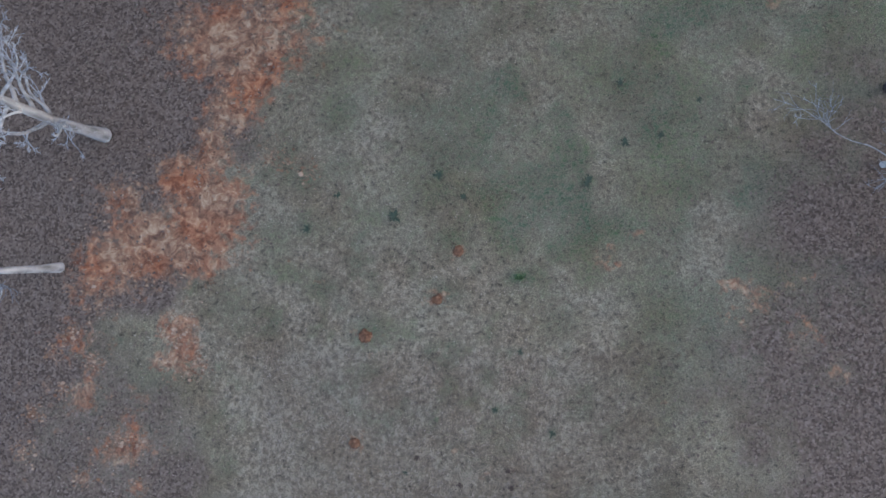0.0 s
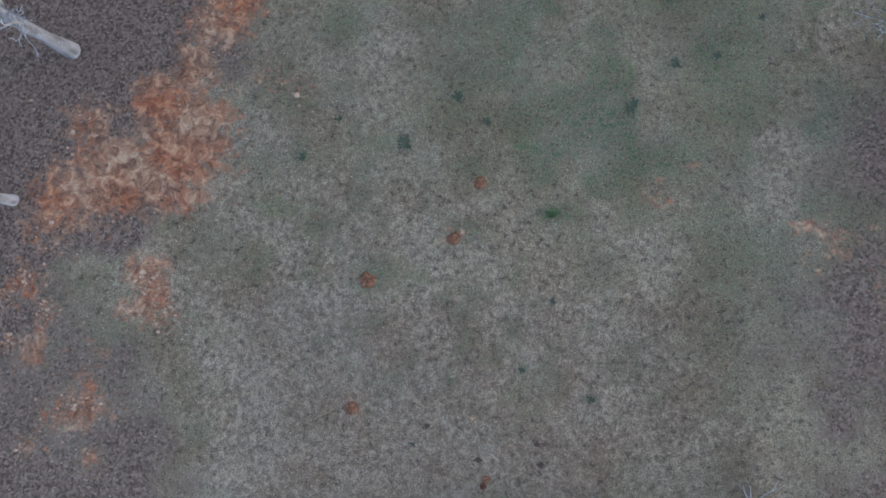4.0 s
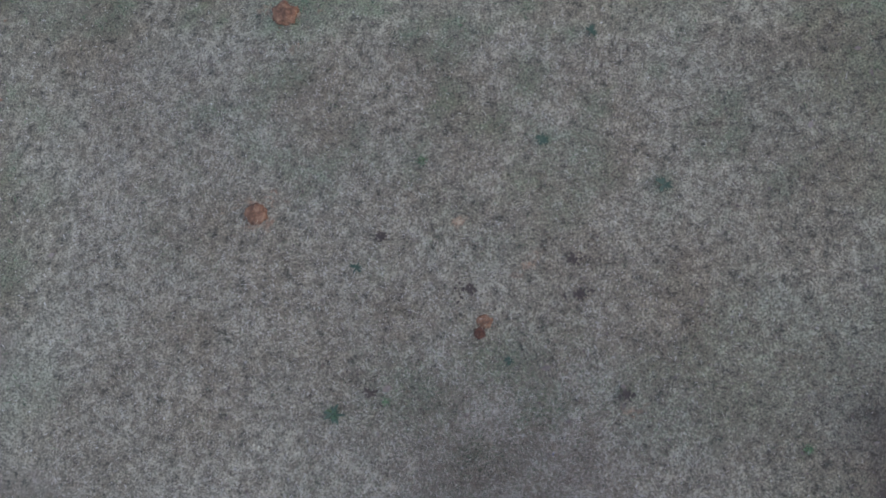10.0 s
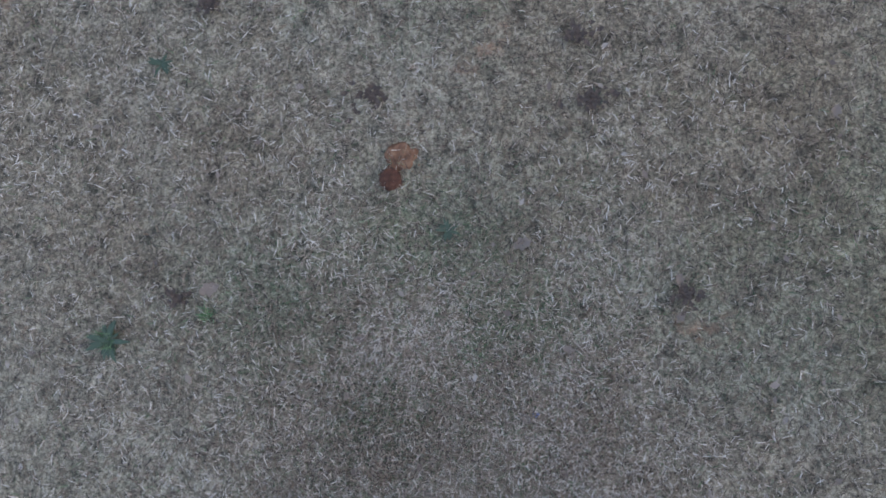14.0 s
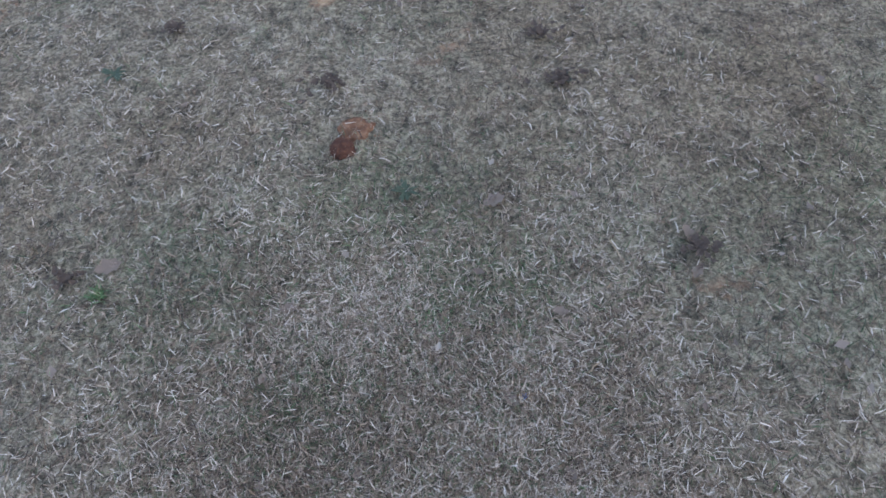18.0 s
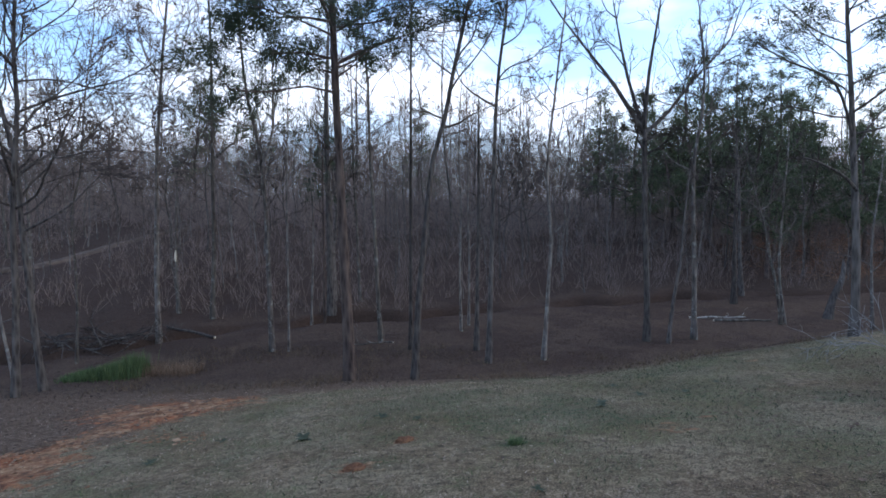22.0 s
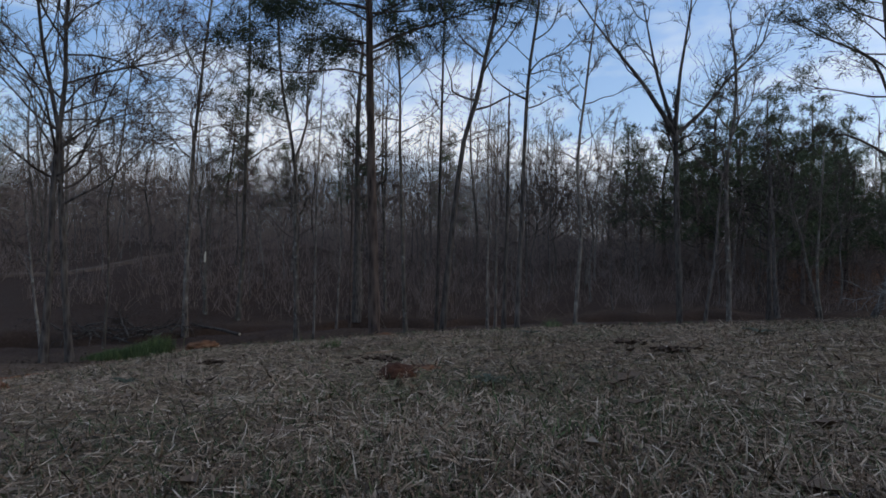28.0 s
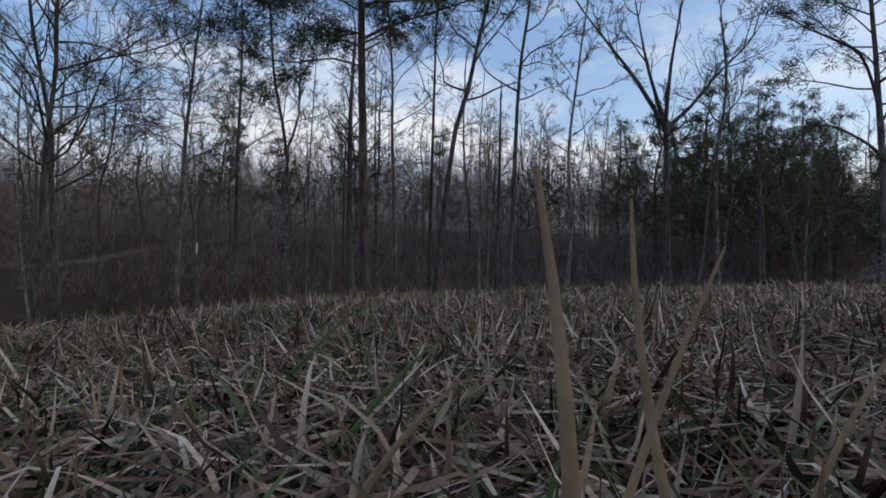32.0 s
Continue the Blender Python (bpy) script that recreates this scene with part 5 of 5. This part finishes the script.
def leaf_scatter():
    """Fallen leaves: small bent lozenges of four triangles each."""
    rs = np.random.RandomState(12)

    def lay(name, x, y, size, label, material=LEAF):
        n = len(x)
        az = rs.uniform(0, 2 * np.pi, n)
        s = size * rs.uniform(0.6, 1.3, n)
        ca, sa = np.cos(az), np.sin(az)
        z = level(x, y) + 0.006 + rs.uniform(0, 0.012, n)
        curl = rs.uniform(0.05, 0.45, n) * s
        tilt = rs.normal(0, 0.25, n)
        co = np.zeros((n, 5, 3))
        for k, (u, v, c) in enumerate(((0, 0, 0), (0.6, 0.0, 1), (0.05, 0.36, 0.6), (-0.55, 0.04, 1), (-0.03, -0.34, 0.6))):
            co[:, k] = np.stack([x + s * (u * ca - v * sa), y + s * (u * sa + v * ca), z + curl * c + tilt * s * u * 0.5], -1)
        pat = np.array([[0, 1, 2], [0, 2, 3], [0, 3, 4], [0, 4, 1]])
        tri = (np.arange(n)[:, None, None] * 5 + pat).reshape(-1, 3)
        sheet_from(name, co.reshape(-1, 3), tri, material, label, None, "leaves")

    x, y = rs.uniform(-14, 17, 60000), rs.uniform(2, 30, 60000)
    _, litter, _ = cover(x, y)
    k = (rs.rand(len(x)) < litter * 0.62) & (np.abs(y - creek_y(x)) > 0.35)
    # Leaves past the lawn take the darker copy, in place of shade under trees.
    lawnside = y[k] < 12.3 + 0.3 * np.maximum(x[k], 0)
    lay("leaf_litter", x[k][lawnside], y[k][lawnside], 0.055, "brown dead leaves lying beside the lawn")
    lay("leaf_litter", x[k][~lawnside], y[k][~lawnside], 0.055, "matted dead leaves covering the woodland floor, darkened for tree shade", MOULD_SHADE_LEAF)
    x, y = rs.uniform(-2.5, 6, 2600), rs.uniform(-1.5, 6, 2600)
    k = rs.rand(2600) < 0.10 + 0.75 * sstep(0.5, 3.0, x - 0.5 * y)
    k &= np.hypot(x - EYE[0], y - EYE[1]) > 0.3
    px, py = rs.uniform(-2.2, 3.2, 400), rs.uniform(-0.6, 2.6, 400)
    j = (np.hypot(px - EYE[0], py - EYE[1]) > 0.45) & (rs.rand(400) < 0.1 + 0.45 * sstep(0.4, 0.62, fractal(px, py, 61, 1.2)))
    lay("leaf_scraps", px[j], py[j], 0.026, "small bleached leaf scraps caught in dry turf", PALE_LEAF)
    lay("leaf_scraps", x[k], y[k], 0.032, "small dry leaf scraps strewn on the turf")


leaf_scatter()


def lump(rng, r, flat, sub=1, rough=0.25):
    bm = bmesh.new()
    bmesh.ops.create_icosphere(bm, subdivisions=sub, radius=r)
    o = Vector((rng.uniform(0, 50), rng.uniform(0, 50), rng.uniform(0, 50)))
    for v in bm.verts:
        d = v.co.normalized()
        v.co *= 1 + rough * 2 * noise.noise(d * 1.6 + o) + rough * noise.noise(d * 4.5 + o)
        v.co.z *= flat
    V, F = [v.co.copy() for v in bm.verts], [[v.index for v in f.verts] for f in bm.faces]
    bm.free()
    return V, F


def clods():
    rng = random.Random(31)
    V, F = [], []
    shapes = [lump(rng, 1.0, 0.5, 1, 0.3) for _ in range(6)]
    made = 0
    while made < 2200:
        cx, cy, rx, ry, s = rng.choice(CLAY_BANK + CLAY_SPOTS[3:14] + CLAY_SPOTS[26:29])
        x, y = rng.gauss(cx, rx * 0.6), rng.gauss(cy, ry * 0.6)
        r = min(0.045, 0.012 * math.exp(rng.gauss(0, 0.5)))
        lvz = lv(x, y)
        sv, sf = rng.choice(shapes)
        c, sn = math.cos(made), math.sin(made)
        o = len(V)
        V.extend((x + r * (v.x * c - v.y * sn) * 1.3, y + r * (v.x * sn + v.y * c), lvz + r * (v.z + 0.15)) for v in sv)
        F.extend([[i + o for i in f] for f in sf])
        made += 1
    tagged(part("clay_clods", V, F, CLOD, None, "", False), "lumps of pale red clay on washed ground", "clods", kind="stuff")


clods()


def clay_mound(x, y, r, hgt, seed, label, material=CLAY):
    rng = random.Random(seed)
    ob = thing("clay_mound", (x, y, lv(x, y)), label, "mound", "clay mounds on the lawn")
    V, F = lump(rng, r, hgt / r, 4, 0.13 if material is CLAY_WET else 0.18)
    for v in V:
        k = noise.noise(v * (3.2 / r) + Vector((seed, 0, 0)))
        v.z += 0.10 * hgt * k
    part("dome", V, F, material, ob)
    V, F = [], []
    for _ in range(60):
        a, d = rng.uniform(0, 6.28), r * abs(rng.gauss(0.9, 0.35))
        sv, sf = lump(rng, r * rng.uniform(0.02, 0.07), 0.7, 1)
        o = len(V)
        px, py = math.cos(a) * d, math.sin(a) * d
        V.extend(v + Vector((px, py, lv(x + px, y + py) - lv(x, y) + 0.004)) for v in sv)
        F.extend([[i + o for i in f] for f in sf])
    tagged(part("spill", V, F, CLAY, ob), kind="stuff")
    return ob


for k, (x, y, r, hgt) in enumerate(MOUNDS[:4]):
    clay_mound(x, y, r * (0.62 if k == 0 else 0.5), hgt * (1.0 if k == 0 else 0.6), 50 + k, "low crumbled heap of red clay in the turf")
clay_mound(-0.08, 1.77, 0.045, 0.034, 60, "round dark damp ball-like mound of red clay", CLAY_WET)
clay_mound(-0.035, 1.85, 0.06, 0.010, 61, "flat spill of pale red clay beside a mound")


def weed(x, y, r, seed):
    """A rosette of dark broad leaves."""
    rng = random.Random(seed)
    ob = thing("weed", (x, y, lv(x, y)), "dark green low weed rosette in dry turf", "weed", "weeds in the lawn")
    for _ in range(26):
        a = rng.uniform(0, 6.28)
        ln = r * rng.uniform(0.35, 1.1)
        V, F = [], []
        for j in range(5):
            f = j / 4
            w = ln * 0.11 * math.sin(math.pi * min(0.12 + 0.86 * f, 1))
            c, s = math.cos(a), math.sin(a)
            z = 0.012 + ln * (0.55 * f - 0.42 * f * f) + rng.uniform(0, 0.004)
            V += [(c * ln * f - s * w, s * ln * f + c * w, z), (c * ln * f, s * ln * f, z - w * 0.3), (c * ln * f + s * w, s * ln * f - c * w, z)]
            if j:
                o = (j - 1) * 3
                F += [(o, o + 1, o + 4, o + 3), (o + 1, o + 2, o + 5, o + 4)]
        part("leaf", V, F, WEED, ob)


for k, (x, y, r, _, s) in enumerate(DARK_TUFTS):
    weed(x, y, min(max(r, 0.06), 0.16), 70 + k)
for k, (x, y, r) in enumerate(((-1.07, 2.29, 0.06), (-1.22, 1.13, 0.09), (0.14, 1.56, 0.05), (0.72, 2.08, 0.05))):
    weed(x, y, r, 90 + k)


def leaf_clump(x, y, r, seed):
    """A small wet mat of dead leaves."""
    rng = random.Random(seed)
    ob = thing("leaf_clump", (x, y, lv(x, y)), "dark matted clump of dead leaves in the turf", "leaves", "leaf clumps in the lawn")
    for _ in range(36):
        a, d, s = rng.uniform(0, 6.28), r * abs(rng.gauss(0, 0.6)), rng.uniform(0.018, 0.04)
        cx, cy, t = math.cos(a) * d, math.sin(a) * d * 0.7, rng.uniform(0, 6.28)
        V = []
        for u, v, c in ((0, 0, 0), (0.6, 0, 0.3), (0.1, 0.35, 0.15), (-0.55, 0.05, 0.3), (0, -0.33, 0.15)):
            V.append((cx + s * (u * math.cos(t) - v * math.sin(t)), cy + s * (u * math.sin(t) + v * math.cos(t)), 0.022 + s * c * rng.uniform(0.5, 1.5)))
        part("leaf", V, [(0, 1, 2), (0, 2, 3), (0, 3, 4), (0, 4, 1)], MOULD_SHADE_LEAF, ob, "", False)


for k, (x, y, r) in enumerate(((-0.16, 2.11, 0.1), (-0.87, 2.54, 0.07), (0.72, 2.08, 0.08), (1.03, 1.31, 0.06), (-0.93, 1.30, 0.05), (0.67, 2.35, 0.06))):
    leaf_clump(x, y, r, 170 + k)


def fallen_leaf(x, y, size, az, seed, label, up=0.0):
    """One dead leaf: lobed outline, folded along its rib, curling."""
    rng = random.Random(seed)
    V, F = [], []
    n = 9
    for j in range(n):
        f = j / (n - 1)
        w = size * 0.30 * math.sin(math.pi * min(0.06 + 0.93 * f, 1)) * (1 + 0.35 * math.sin(f * 19))
        z = size * (0.35 * (f - 0.5) ** 2 + 0.03 * rng.random())
        V += [(size * (f - 0.5), -w, z + w * 0.55), (size * (f - 0.5), 0, z), (size * (f - 0.5), w, z + w * 0.4)]
        if j:
            o = (j - 1) * 3
            F += [(o, o + 1, o + 4, o + 3), (o + 1, o + 2, o + 5, o + 4)]
    ob = thing("fallen_leaf", (x, y, lv(x, y) + 0.012 + up), label, "leaf", "single leaves on the lawn")
    part("blade", V, F, LEAF, ob)
    SV, SF = [], []
    tube(SV, SF, [Vector((-size * 0.5, 0, size * 0.09)), Vector((-size * 0.7, size * 0.02, size * 0.1))], [size * 0.012, size * 0.008], 4)
    part("stalk", SV, SF, LEAF, ob)
    ob.rotation_euler = (rng.gauss(0, 0.25), rng.gauss(0, 0.25), az)


LEAVES = [(-0.80, 1.34, 0.085, 0.4), (1.01, 1.37, 0.06, 2), (1.01, 1.23, 0.05, 1), (0.43, 1.51, 0.075, 0.3), (0.43, 0.86, 0.05, 2.4), (0.39, 0.58, 0.05, 0.9), (0.04, 0.68, 0.045, 1.4),
          (0.59, 1.11, 0.05, 2.9), (-0.19, 1.15, 0.05, 0.2), (1.64, 2.02, 0.06, 1.1), (0.30, 0.45, 0.036, 2.2), (-0.20, 0.66, 0.04, 0.6)]
for k, (x, y, s, a) in enumerate(LEAVES):
    fallen_leaf(x, y, s, a, 200 + k, "curled brown dead leaf lying on dry grass")


def dry_stick(x, y, ln, az, seed):
    rng = random.Random(seed)
    V, F = [], []
    d = Vector((math.cos(az), math.sin(az), 0))
    line = [d * (ln * 0.7 * (k / 4 - 0.5)) + Vector((rng.gauss(0, 0.003), rng.gauss(0, 0.003), 0.02 + rng.random() * 0.004)) for k in range(5)]
    tube(V, F, line, [0.0022, 0.0026, 0.0024, 0.002, 0.001], 6)
    ob = tagged(part("stick", V, F, STRAW), "short tan dry stick lying on the turf", "stick", "sticks on the lawn")
    ob.location = (x, y, lv(x, y))


for k, (x, y, ln, a) in enumerate(((0.78, 1.32, 0.11, 1.9), (0.66, 0.94, 0.07, 0.7), (0.33, 1.77, 0.05, 2.7), (0.74, 1.19, 0.05, 1.2))):
    dry_stick(x, y, ln, a, 220 + k)


def blue_scrap():
    V, F = lump(random.Random(5), 0.014, 0.5, 2, 0.2)
    ob = tagged(part("plastic_scrap", V, F, BLUE), "small crumpled blue plastic scrap in the grass", "litter")
    ob.location = (0.469, 0.869, lv(0.469, 0.869) - 0.003)


blue_scrap()


def near_stalks():
    """The few taller stalks that stand out of the turf by the landing place."""
    rows = [(0.150, 0.247, 0.088, 0.0030, 0.05, -0.25, 0.55, 0.0), (0.151, 0.262, 0.082, 0.0020, 0.22, 0.2, 0.6, 0.0), (0.185, 0.29, 0.088, 0.0026, -0.3, 0.3, 0.5, 0.0), (0.205, 0.30, 0.08, 0.0022, 0.25, 0.5, 0.35, 0.0),
            (0.105, 0.30, 0.062, 0.003, 0.3, 0.6, 0.7, 0.0), (0.09, 0.36, 0.07, 0.003, 0.5, 0.4, 0.5, 0.9), (0.04, 0.46, 0.075, 0.0035, 0.6, 0.3, 0.5, 1.0)]
    for k, (x, y, ln, w, lean, bend, tone, green) in enumerate(rows):
        V, F, th, px, pz = [], [], lean, 0.0, -0.004
        for j in range(7):
            f = j / 6
            ww = w * (1 - 0.75 * f ** 2) / 2
            V += [(px - ww, 0, pz), (px, -ww * 0.5, pz), (px + ww, 0, pz)]
            if j:
                o = (j - 1) * 3
                F += [(o, o + 1, o + 4, o + 3), (o + 1, o + 2, o + 5, o + 4)]
            px, pz, th = px + math.sin(th) * ln / 6, pz + math.cos(th) * ln / 6, th + bend / 6
        label = "upright green grass stalk at the landing place" if green else "upright straw-coloured dry grass stalk"
        ob = tagged(part("grass_stalk", V, F, LUSH if green else STRAW), label, "grass", "single stalks in the turf")
        ob.location = (x, y, lv(x, y))


near_stalks()
